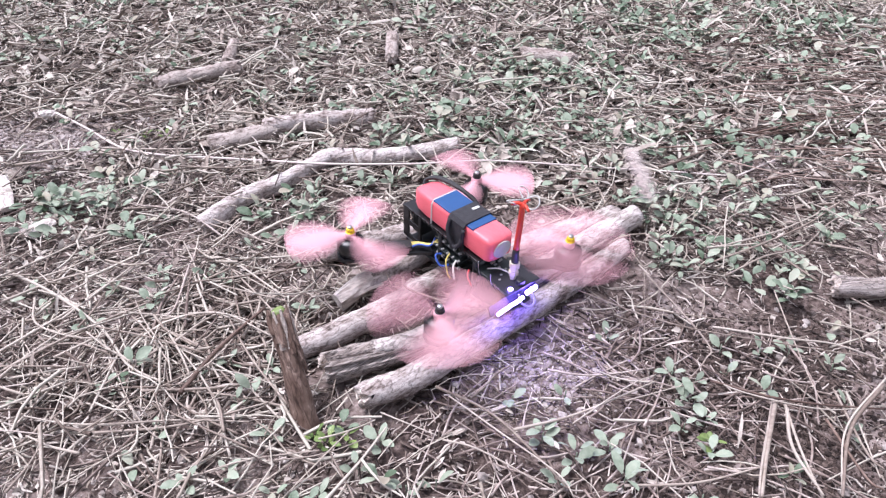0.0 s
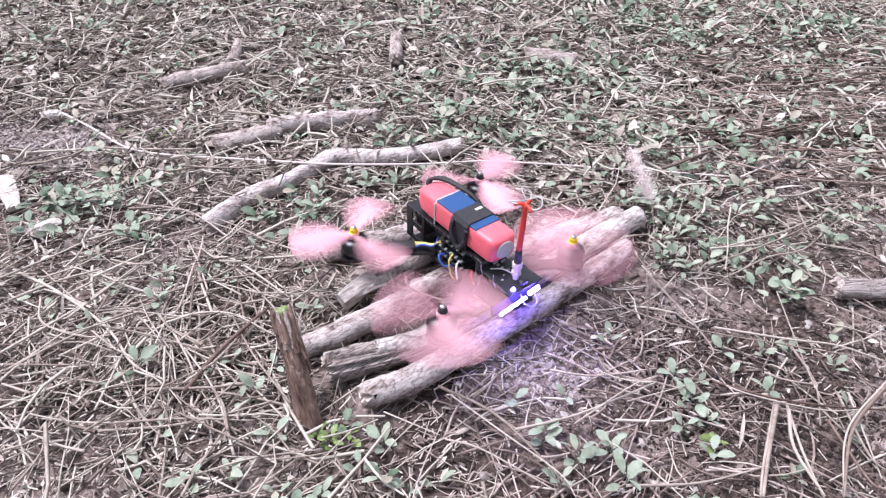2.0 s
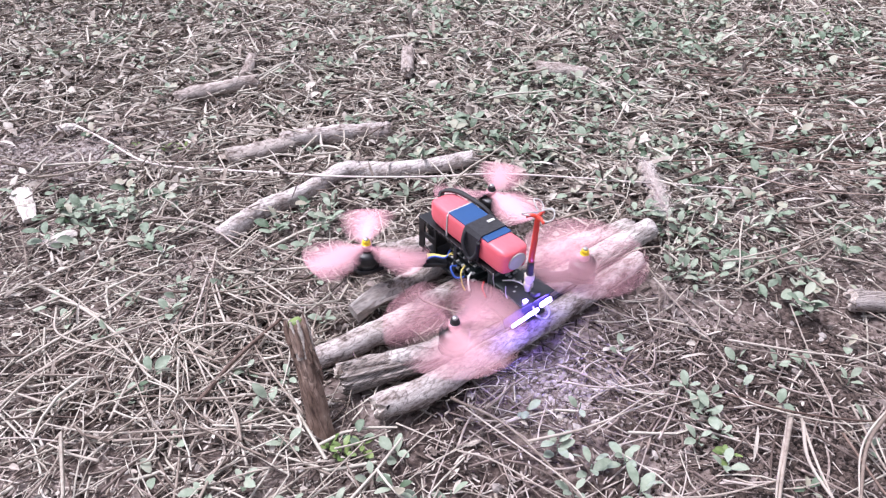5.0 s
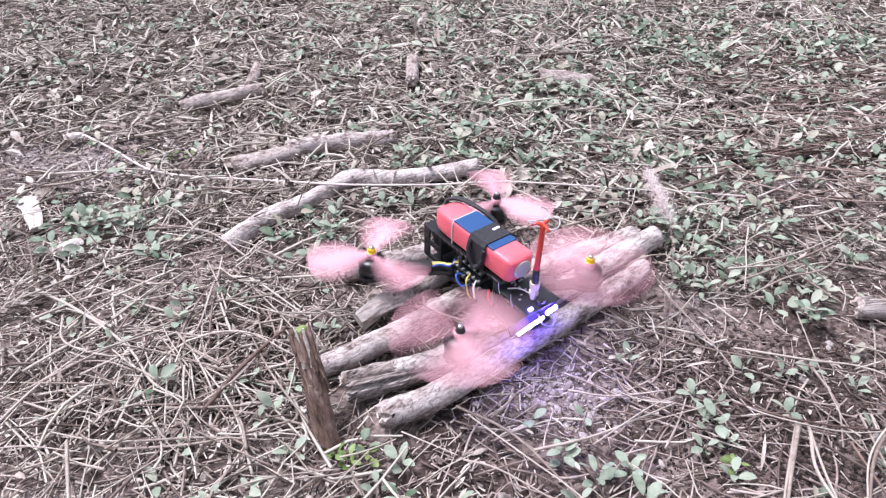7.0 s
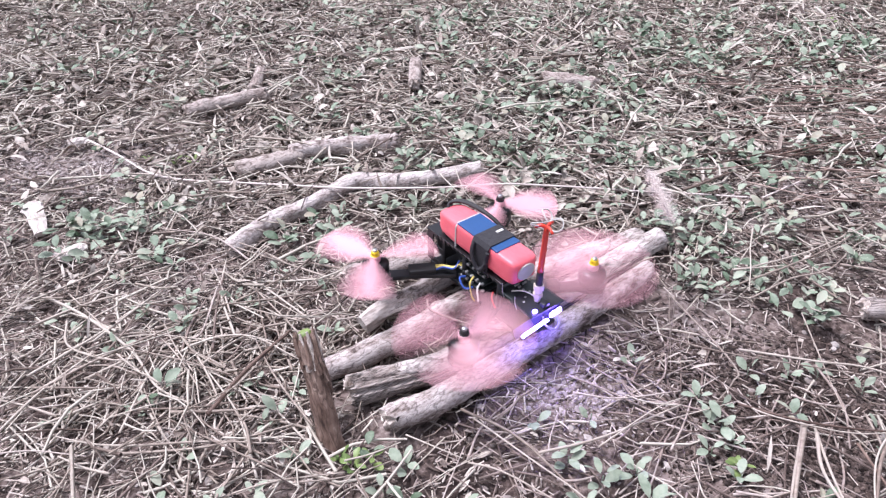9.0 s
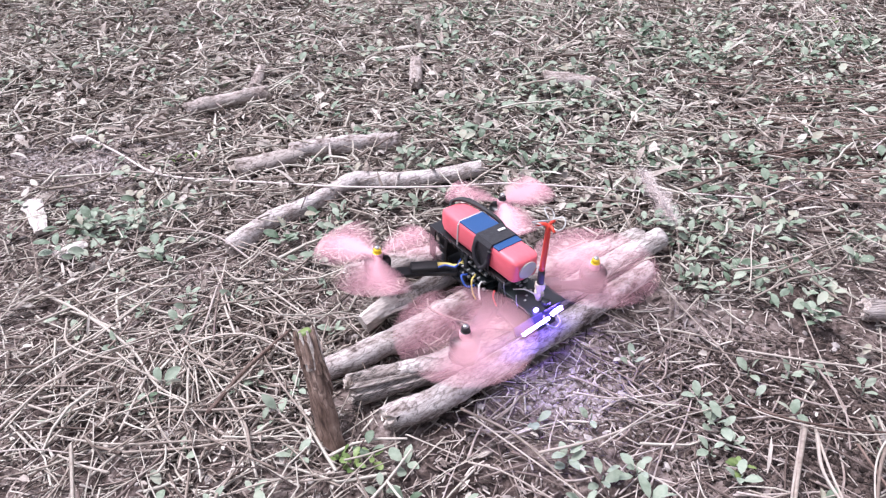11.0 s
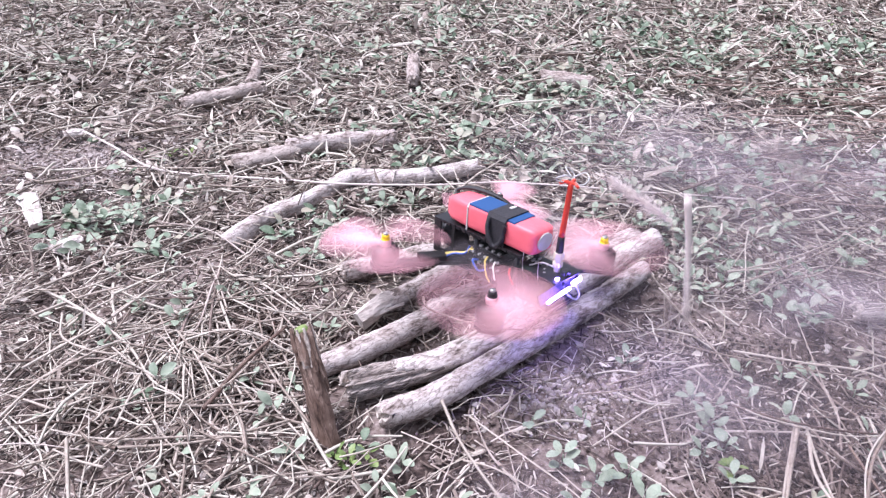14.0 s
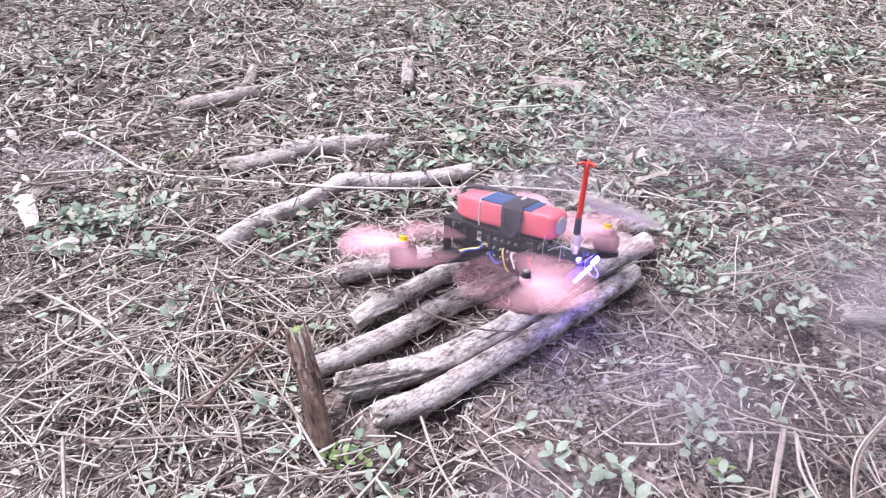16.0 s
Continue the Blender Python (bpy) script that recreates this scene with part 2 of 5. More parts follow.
def many_tubes(name, lines, radii, mat, sides=3):
    """Many thin stalks as one mesh: lines is (count, points, 3)."""
    lines = np.asarray(lines)
    c, s, _ = lines.shape
    way = np.gradient(lines, axis=1)
    way /= np.linalg.norm(way, axis=2, keepdims=True) + 1e-9
    side = np.cross(way, np.array([0, 0, 1.0]))
    side /= np.linalg.norm(side, axis=2, keepdims=True) + 1e-9
    over = np.cross(side, way)
    a = 2 * np.pi * np.arange(sides) / sides + 0.5
    ring = side[:, :, None] * np.cos(a)[None, None, :, None] + over[:, :, None] * np.sin(a)[None, None, :, None]
    shrink = np.linspace(1.0, 0.6, s)[None, :, None, None]
    v = (lines[:, :, None] + ring * np.asarray(radii)[:, None, None, None] * shrink).reshape(-1, 3)
    base = (np.arange(c) * s * sides)[:, None, None]
    k, j = np.arange(s - 1)[None, :, None], np.arange(sides)[None, None, :]
    i0 = base + k * sides + j
    i1 = base + k * sides + (j + 1) % sides
    f = np.stack([i0, i1, i1 + sides, i0 + sides], -1).reshape(-1, 4)
    me = bpy.data.meshes.new(name)
    me.from_pydata(v.tolist(), [], f.tolist())
    return mesh_part(name, me, mat)


# ---- the ground: one uneven sheet of soil that reaches the horizon ----
def height(x, y):
    """The soil's relief."""
    fade = 1.0 / (1.0 + max(0.0, math.hypot(x, y - 0.3) - 1.5))
    return (0.012 * noise.noise(Vector((x * 4, y * 4, 0.3))) + 0.006 * noise.noise(Vector((x * 15, y * 15, 5.0)))
            + 0.0035 * noise.noise(Vector((x * 60, y * 60, 9.0)))) * fade - 0.003


def spread(lo, hi, step, far):
    inner = list(np.arange(lo, hi + step / 2, step))
    out, d = [], step
    while d < far:
        d *= 1.6
        out.append(d)
    return [lo - d for d in out[::-1]] + inner + [hi + d for d in out]


def build_ground():
    xs, ys = spread(-1.0, 1.0, 0.008, 400), spread(-0.5, 1.1, 0.008, 400)
    verts = [(x, y, height(x, y)) for y in ys for x in xs]
    w = len(xs)
    faces = [(j * w + i, j * w + i + 1, (j + 1) * w + i + 1, (j + 1) * w + i) for j in range(len(ys) - 1) for i in range(w - 1)]
    me = bpy.data.meshes.new("ground")
    me.from_pydata(verts, [], faces)
    tagged(mesh_part("ground", me, SOIL), "bare grey-brown field soil under dry straw litter", "ground", kind="structure")


build_ground()


# ---- branches ----
LOGS = []


def clear_of_logs(x, y):
    """Weeds do not grow on the branches or close before them."""
    keep = np.ones(len(x), bool)
    for p, q in LOGS:
        d = q - p
        s = np.clip(((x - p.x) * d.x + (y - p.y) * d.y) / (d.x ** 2 + d.y ** 2), 0, 1)
        u, v = x - p.x - s * d.x, y - p.y - s * d.y
        keep &= np.hypot(u, v) > np.where(v < 0, 0.030, 0.016)
    return keep


def branch(points, radius, mat, label, name="branch", sides=18, n=44, crack=0.0, snapped=0.0, taper=0.9, seed=0.0, ends=True, knots=()):
    """A cut branch along points; its own x axis runs along it. Parts: bark and two broken ends."""
    p = [Vector(q) for q in points]
    way = p[-1] - p[0]
    m = Matrix.Translation(p[0]) @ way.to_track_quat("X", "Z").to_matrix().to_4x4()
    back = m.inverted()
    local = [back @ q for q in p]

    def rough(s, a):
        f = 1 + 0.22 * noise.noise(Vector((s * 6 + seed, math.cos(a) * 0.9, math.sin(a) * 0.9 + seed)))
        f += 0.12 * noise.noise(Vector((s * 30 + seed, math.cos(a) * 3, math.sin(a) * 3)))
        if snapped:
            f *= 0.60 + 0.40 * min(1.0, max(0.0, s / 0.20 + 0.6 * noise.noise(Vector((2 * math.cos(a), 2 * math.sin(a), seed)))) ** 3)
        for at, ka, big in knots:
            f += big * math.exp(-((s - at) / 0.03) ** 2 - (1 - math.cos(a - ka)) * 3)
        if crack:
            g = noise.noise(Vector((s * 1.6 + seed, math.cos(a) * 3.4, math.sin(a) * 3.4 + 3)))
            f -= crack * max(0.0, 1 - abs(g) * 8)
            g = noise.noise(Vector((s * 4.0 + seed, math.cos(a) * 8.0, math.sin(a) * 8.0 + 7)))
            f -= 0.45 * crack * max(0.0, 1 - abs(g) * 5)
            f += 0.10 * math.floor(3 * noise.noise(Vector((s * 1.2, math.cos(a) * 2, math.sin(a) * 2 + seed)))) 
        return f
    ob = tagged(new(name), label, "branch", "cut branches on the soil")
    ob.matrix_basis = m
    LOGS.extend(zip(p, p[1:]))
    bm = bmesh.new()
    rings = tube(bm, local, radius, sides, n, taper, rough)
    heads = []
    if ends:
        for ring, flip in ((rings[0], 1), (rings[-1], -1)):
            axis = (local[0] - local[1] if flip == 1 else local[-1] - local[-2]).normalized()
            for k, v in enumerate(ring):
                v.co += axis * radius * 0.95 * noise.noise(Vector((k * (0.9 if not crack else 0.45), seed * 3 + flip, 1.5)))
            heads.append(([v.co.copy() for v in ring], axis))
    part("bark" if mat is not PEELED else "bare_wood", bm, mat, ob)
    if snapped:
        bm = bmesh.new()
        way = (local[1] - local[0]).normalized()
        tube(bm, [local[0] - way * 0.010 - Vector((0, 0, 0.003)), local[0] + way * snapped * 0.5 + Vector((0, 0, 0.002)), local[0] + way * snapped - Vector((0, 0, 0.002))], radius * 0.90, 14, 10, 1.0,
             lambda s, a: 1 + 0.55 * noise.noise(Vector((s * 2, 2.2 * math.cos(a), 2.2 * math.sin(a) + seed))) - 0.25 * s * (math.sin(a) < 0))
        part("snapped_tip", bm, CHIPWOOD, ob, "pale snapped bare wood", smooth=False)
    for ring, axis in heads:
        bm = bmesh.new()
        c = sum(ring, Vector()) / len(ring)
        layers = []
        for f, d in ((0.97, -0.004), (0.93, 0.0008), (0.55, 0.004), (0.25, 0.001)):
            layers.append([bm.verts.new(c + (v - c) * f + axis * (d + 0.003 * noise.noise(Vector((j * 1.7, f * 9, seed))) * (f < 0.9))) for j, v in enumerate(ring)])
        for a, b in zip(layers, layers[1:]):
            for j in range(len(a)):
                bm.faces.new((a[j], a[(j + 1) % len(a)], b[(j + 1) % len(a)], b[j]))
        bm.faces.new(layers[-1])
        bm.faces.new(layers[0][::-1])
        bmesh.ops.recalc_face_normals(bm, faces=bm.faces)
        part("broken_end", bm, WOOD, ob, "pale splintered wood", smooth=False)
    return ob


def sleeve(ob, points, radius, taper, seed):
    """The bark that still clings round most of a peeled branch, torn off along a slant."""
    core = [ob.matrix_basis.inverted() @ Vector(q) for q in points]

    def rough(s, a):
        start = 0.13 + 0.20 * max(0.0, math.cos(a + 0.5)) + 0.035 * noise.noise(Vector((3 * math.cos(a), 3 * math.sin(a), seed)))
        f = 1.07 + 0.13 * noise.noise(Vector((s * 7 + seed, math.cos(a) * 0.9, math.sin(a) * 0.9))) + 0.07 * noise.noise(Vector((s * 40, math.cos(a) * 3, math.sin(a) * 3)))
        return 0.55 if s < start else f
    bm = bmesh.new()
    tube(bm, core, radius, 32, 110, taper, rough)
    part("clinging_bark", bm, BARK, ob, "grey bark left on the branch")


def build_branches():
    # the raft of branches under the drone
    branch([(-0.157, 0.053, 0.011), (-0.10, 0.077, 0.012), (-0.05, 0.098, 0.012)], 0.0125, BARK, "short grey barked branch under the drone", seed=1.1)
    branch([(-0.1244, -0.0179, 0.012), (-0.0926, 0.0109, 0.0125), (-0.0591, 0.0435, 0.013), (-0.0263, 0.0726, 0.013), (0.022, 0.108, 0.013)], 0.0112, BARK, "grey branch with a pale snapped end under the drone", seed=2.3, snapped=0.040, knots=((0.3, 1.0, 0.3),))
    branch([(-0.1628, -0.0999, 0.012), (-0.1263, -0.0767, 0.0125), (-0.0913, -0.0485, 0.013), (-0.0544, -0.015, 0.013), (-0.0265, 0.0116, 0.013), (0.030, 0.051, 0.013), (0.0838, 0.0835, 0.014), (0.1243, 0.1091, 0.014), (0.1663, 0.1361, 0.014)], 0.0120, BARK, "long grey barked branch through the middle of the raft", n=60, seed=3.7, taper=0.98, knots=((0.38, 1.6, 0.4), (0.22, 0.6, 0.25)))
    long_line = [(-0.1234, -0.1187, 0.012), (-0.0844, -0.1038, 0.0125), (-0.0487, -0.088, 0.013), (-0.0121, -0.0606, 0.013), (0.0268, -0.0265, 0.013), (0.0688, 0.0168, 0.013), (0.110, 0.060, 0.013), (0.1500, 0.0985, 0.014), (0.1907, 0.1349, 0.014)]
    split = branch(long_line, 0.0140, PEELED, "long branch, peeled and deeply cracked at one end", sides=110, n=110, crack=0.34, seed=4.2, taper=0.86)
    sleeve(split, long_line, 0.0140, 0.86, 4.2)
    branch([(-0.0877, -0.1502, 0.012), (-0.0505, -0.1297, 0.0125), (-0.0004, -0.0876, 0.013), (0.0547, -0.0388, 0.013), (0.1167, 0.0212, 0.013), (0.1690, 0.0720, 0.013)], 0.0124, BARK, "long straight grey branch at the front of the pile", n=60, seed=5.9, taper=0.88, knots=((0.86, 0.8, 0.35), (0.55, 1.2, 0.2)))
    # branches lying loose on the field
    branch([(-0.306, 0.098, 0.010), (-0.274, 0.152, 0.012), (-0.239, 0.187, 0.012), (-0.204, 0.229, 0.014), (-0.182, 0.252, 0.015), (-0.133, 0.253, 0.015), (-0.075, 0.266, 0.015), (-0.018, 0.290, 0.015)], 0.0118, BARK, "bent grey branch with peeling bark on the litter", n=60, seed=6.4, knots=((0.52, 0.3, 0.3),))
    branch([(-0.484, 0.461, 0.016), (-0.435, 0.494, 0.017), (-0.378, 0.529, 0.016)], 0.0120, DARKBARK, "short sawn brown-grey branch lying on straw", seed=7.7)
    branch([(-0.405, 0.550, 0.012), (-0.415, 0.632, 0.016)], 0.0100, DARKBARK, "brown stub of branch standing out of straw", seed=8.1, n=16)
    branch([(-0.350, 0.286, 0.008), (-0.307, 0.309, 0.010), (-0.276, 0.330, 0.012)], 0.0135, DARKBARK, "dark rotten end of a grey branch", seed=9.3, n=24)
    branch([(-0.286, 0.330, 0.014), (-0.213, 0.354, 0.014), (-0.143, 0.371, 0.012)], 0.0135, BARK, "grey branch half sunk in weeds", seed=10.5)
    branch([(0.382, 0.022, 0.008), (0.45, 0.020, 0.010), (0.56, 0.035, 0.010)], 0.012, PEELED, "grey branch lying in straw at the edge", seed=11.2)
    branch([(-0.145, 0.678, 0.012), (-0.137, 0.578, 0.014)], 0.012, DARKBARK, "small brown block of wood in weeds", seed=12.6, n=14)
    branch([(0.082, 0.612, 0.008), (0.12, 0.600, 0.012), (0.165, 0.592, 0.008)], 0.015, DARKBARK, "low mossy chunk of grey wood in weeds", seed=13.4, n=20)


build_branches()


def wood_chip(points, radius, flat, label):
    """A split flake of pale wood, flatter than wide; one stone shares the shape."""
    ob = tagged(new("wood_chip"), label, "wood chip", "pale wood chips")
    p = [Vector(q) for q in points]
    ob.matrix_basis = Matrix.Translation(p[0]) @ (p[-1] - p[0]).to_track_quat("X", "Z").to_matrix().to_4x4() @ Matrix.Diagonal((1, 1, flat, 1))
    length = (p[-1] - p[0]).length
    bm = bmesh.new()
    tube(bm, [(0, 0, 0), (length * 0.5, 0, 0.004), (length, 0, 0)], radius, 9, 8, 0.7, lambda s, a: 1 + 0.35 * noise.noise(Vector((s * 4, math.cos(a), math.sin(a) + length * 50))))
    part("flake", bm, CHIPWOOD, ob, smooth=False)


wood_chip([(-0.592, 0.182, 0.012), (-0.545, 0.118, 0.012)], 0.0125, 0.45, "long bleached flake of wood on weeds")
wood_chip([(-0.502, 0.073, 0.010), (-0.482, 0.098, 0.010)], 0.0105, 0.5, "small bleached wood chip on litter")
# a small pale stone, made with the flake's shape and wood material
wood_chip([(-0.632, 0.362, 0.006), (-0.612, 0.372, 0.006)], 0.010, 0.7, "small pale stone on bare soil")


def build_stake():
    base, tip = Vector((-0.128, -0.182, -0.02)), Vector((-0.158, -0.126, 0.080))
    ob = tagged(new("stake"), "upright brown branch stub stuck in soil, bark torn", "stake")
    ob.matrix_basis = Matrix.Translation(base) @ (tip - base).to_track_quat("X", "Z").to_matrix().to_4x4()
    length = (tip - base).length
    bm = bmesh.new()
    rings = tube(bm, [(0, 0, 0), (length * 0.5, 0.001, 0.002), (length, 0, 0)], 0.0096, 24, 44, 0.88,
                 lambda s, a: 1 + 0.20 * noise.noise(Vector((s * 5, math.cos(a), math.sin(a)))) + 0.16 * noise.noise(Vector((s * 9, 4 * math.cos(a), 4 * math.sin(a)))) + 0.20 * math.exp(-((s - 0.9) / 0.08) ** 2) * noise.noise(Vector((s * 20, 2 * math.cos(a), 2 * math.sin(a)))))
    for k, v in enumerate(rings[-1]):
        v.co.x += 0.014 * noise.noise(Vector((k * 0.7, 2.2, 0))) + 0.006 * math.cos(k / 24 * 6.28)
    part("bark", bm, BROWNBARK, ob)
    bm = bmesh.new()
    lathe(bm, [(0.0068, -0.006), (0.0074, 0.0), (0.0060, 0.003), (0.0015, 0.0025)], 14, Matrix.Translation((length + 0.004, 0.0, 0.0015)) @ pose(0, 0, 0, 0, 78, 14) @ Matrix.Diagonal((0.7, 0.85, 1, 1)))
    part("cut_top", bm, SPROUT, ob, "fresh green cut top")
    for k in range(9):
        a = k / 9 * 6.283 + 0.3
        y, z = 0.0080 * math.cos(a), 0.0080 * math.sin(a)
        long = 0.010 + 0.009 * abs(math.sin(k * 2.1))
        bm = bmesh.new()
        tube(bm, [(length - 0.020 - long * 0.4, y * 0.98, z * 0.98), (length - 0.006, y * 1.06, z * 1.06), (length - 0.006 + long * 0.7, y * 1.12, z * 1.12)], 0.0030, 6, 6, 0.35)
        part("splinter", bm, WOOD if k % 3 else BROWNBARK, ob, "pale torn fibre" if k % 3 else "", smooth=False)
    # plates of bark lifting off the stem
    for k in range(14):
        a, at = k * 2.4, 0.25 + 0.68 * ((k * 0.618) % 1.0)
        y, z = 0.0088 * math.cos(a), 0.0088 * math.sin(a)
        bm = bmesh.new()
        tube(bm, [(length * at, y, z), (length * at + 0.010, y * 1.05, z * 1.05), (length * at + 0.021, y * 0.96, z * 0.96)], 0.0032, 7, 6, 0.6, lambda s, b: 1 + 0.5 * noise.noise(Vector((s * 3 + k, 2 * math.cos(b), 2 * math.sin(b)))))
        part("bark_plate", bm, BROWNBARK, ob, smooth=False)


build_stake()

# ---- litter, straw and weeds ----
rng = np.random.default_rng(11)


def scatter(n, lo, hi, far=0.35):
    """Places over the field, closer together towards the near half."""
    x = rng.uniform(lo[0], hi[0], n)
    y = lo[1] + (hi[1] - lo[1]) * rng.uniform(0, 1, n) ** (1 + far)
    keep = np.abs(x) < 0.44 + 0.5 * np.clip(y + 0.4, 0, 9)
    return x[keep], y[keep]


def heights(x, y):
    return np.array([height(a, b) for a, b in zip(x, y)])


def stalks(n, length, thick, lift, far=0.35, lo=(-1.25, -0.42), hi=(1.25, 1.25), points=5, bow=0.06, keep=None, tilt=0.20):
    x, y = scatter(n, lo, hi, far)
    if keep is not None:
        k = keep(x, y)
        x, y = x[k], y[k]
    c = len(x)
    ln = np.clip(rng.lognormal(math.log(length), 0.5, c), length * 0.35, length * 3)
    a = rng.uniform(0, 2 * np.pi, c)
    s = np.linspace(-0.5, 0.5, points)[None]
    kink = rng.normal(0, bow, c)[:, None] * ln[:, None]
    along = s * ln[:, None]
    off = kink * (1 - 4 * s * s) + rng.normal(0, 0.028, (c, points)) * ln[:, None]
    px = x[:, None] + along * np.cos(a)[:, None] - off * np.sin(a)[:, None]
    py = y[:, None] + along * np.sin(a)[:, None] + off * np.cos(a)[:, None]
    pz = heights(x, y)[:, None] + np.abs(rng.normal(0, lift, c))[:, None] + s * ln[:, None] * rng.normal(0, tilt, c)[:, None]
    ground = np.array([[height(u, v) for u, v in zip(r, q)] for r, q in zip(px[:, ::2], py[:, ::2])]).max(axis=1)[:, None]
    pz = np.maximum(pz, ground + 0.001) + np.abs(off) * 0.1
    r = thick * np.clip(np.exp(rng.normal(0, 0.30, c)), 0.5, 1.45)
    return np.stack([px, py, pz], -1), r


def bare(x, y):
    """Where the soil shows: less straw on a few trodden patches."""
    d = np.zeros_like(x)
    for cx, cy, w in ((0.22, -0.05, 0.10), (-0.43, 0.76, 0.08), (0.33, -0.02, 0.10), (-0.58, 0.315, 0.14), (-0.64, 0.30, 0.10), (0.09, -0.11, 0.07), (0.40, 0.27, 0.08), (0.10, -0.19, 0.11), (0.26, -0.16, 0.13), (0.37, -0.12, 0.12)):
        d = np.maximum(d, np.exp(-((x - cx) ** 2 + (y - cy) ** 2) / w ** 2))
    return rng.uniform(0, 1, len(x)) > d * 0.96


def leaf_shape(length, width, cup):
    """A leaf blade along x: outline points and faces round a midrib."""
    s = (0.0, 0.18, 0.45, 0.75, 0.93, 1.0)
    w = (0.06, 0.62, 1.0, 0.82, 0.40, 0.02)
    v, f = [], []
    for a, b in zip(s, w):
        z = 0.12 * length * math.sin(a * 2.6)
        v += [(a * length, b * width / 2, z + cup * b * width), (a * length, 0, z), (a * length, -b * width / 2, z + cup * b * width)]
    for k in range(len(s) - 1):
        i = 3 * k
        f += [(i, i + 1, i + 4, i + 3), (i + 1, i + 2, i + 5, i + 4)]
    return v, f


def region(x, y, spots):
    """How far a place belongs to any of some round patches: (x, y, half-width, half-depth, weight)."""
    d = np.zeros_like(x)
    for cx, cy, wx, wy, k in spots:
        d = np.maximum(d, k * np.exp(-((x - cx) / wx) ** 2 - ((y - cy) / wy) ** 2))
    return d


def lying_leaves(name, places, length, ratio, cup, angles, mat, stations=((0.0, 0.12), (0.28, 0.95), (0.68, 0.90), (1.0, 0.10))):
    """Many leaf blades as one mesh: places (n, 3), length, width over length, cup, and turns (n, 3) about x, y, z in radians."""
    n = len(length)
    s, w = np.array([q[0] for q in stations]), np.array([q[1] for q in stations])
    k = len(s)
    v = np.zeros((n, k, 3, 3))
    wide = length[:, None] * ratio[:, None] * w[None] / 2
    arch = 0.12 * length[:, None] * np.sin(s * 2.6)[None]
    v[:, :, :, 0] = (length[:, None] * s[None])[:, :, None]
    v[:, :, 0, 1], v[:, :, 2, 1] = wide, -wide
    v[:, :, 0, 2] = v[:, :, 2, 2] = arch + cup[:, None] * wide * 2
    v[:, :, 1, 2] = arch
    for axis, (i, j) in enumerate(((1, 2), (2, 0), (0, 1))):
        c, d = np.cos(angles[:, axis])[:, None, None], np.sin(angles[:, axis])[:, None, None]
        p, q = v[..., i].copy(), v[..., j].copy()
        v[..., i], v[..., j] = p * c - q * d, p * d + q * c
    v += places[:, None, None, :]
    base = (np.arange(n) * k * 3)[:, None, None]
    row, side = np.arange(k - 1)[None, :, None] * 3, np.arange(2)[None, None, :]
    i0 = base + row + side
    f = np.stack([i0, i0 + 1, i0 + 4, i0 + 3], -1).reshape(-1, 4)
    me = bpy.data.meshes.new(name)
    me.from_pydata(v.reshape(-1, 3).tolist(), [], f.tolist())
    return mesh_part(name, me, mat)


# matted bleached straw lies thickest here
STRAWY = ((-0.27, -0.06, 0.15, 0.12, 1.0), (-0.20, -0.21, 0.20, 0.06, 0.35), (-0.80, 0.62, 0.30, 0.20, 0.8), (0.32, -0.20, 0.10, 0.06, 0.6), (0.40, -0.05, 0.12, 0.10, 0.2), (-0.42, 0.02, 0.12, 0.10, 0.45), (-0.05, -0.23, 0.12, 0.04, 0.5), (0.30, 0.03, 0.08, 0.06, 0.5))


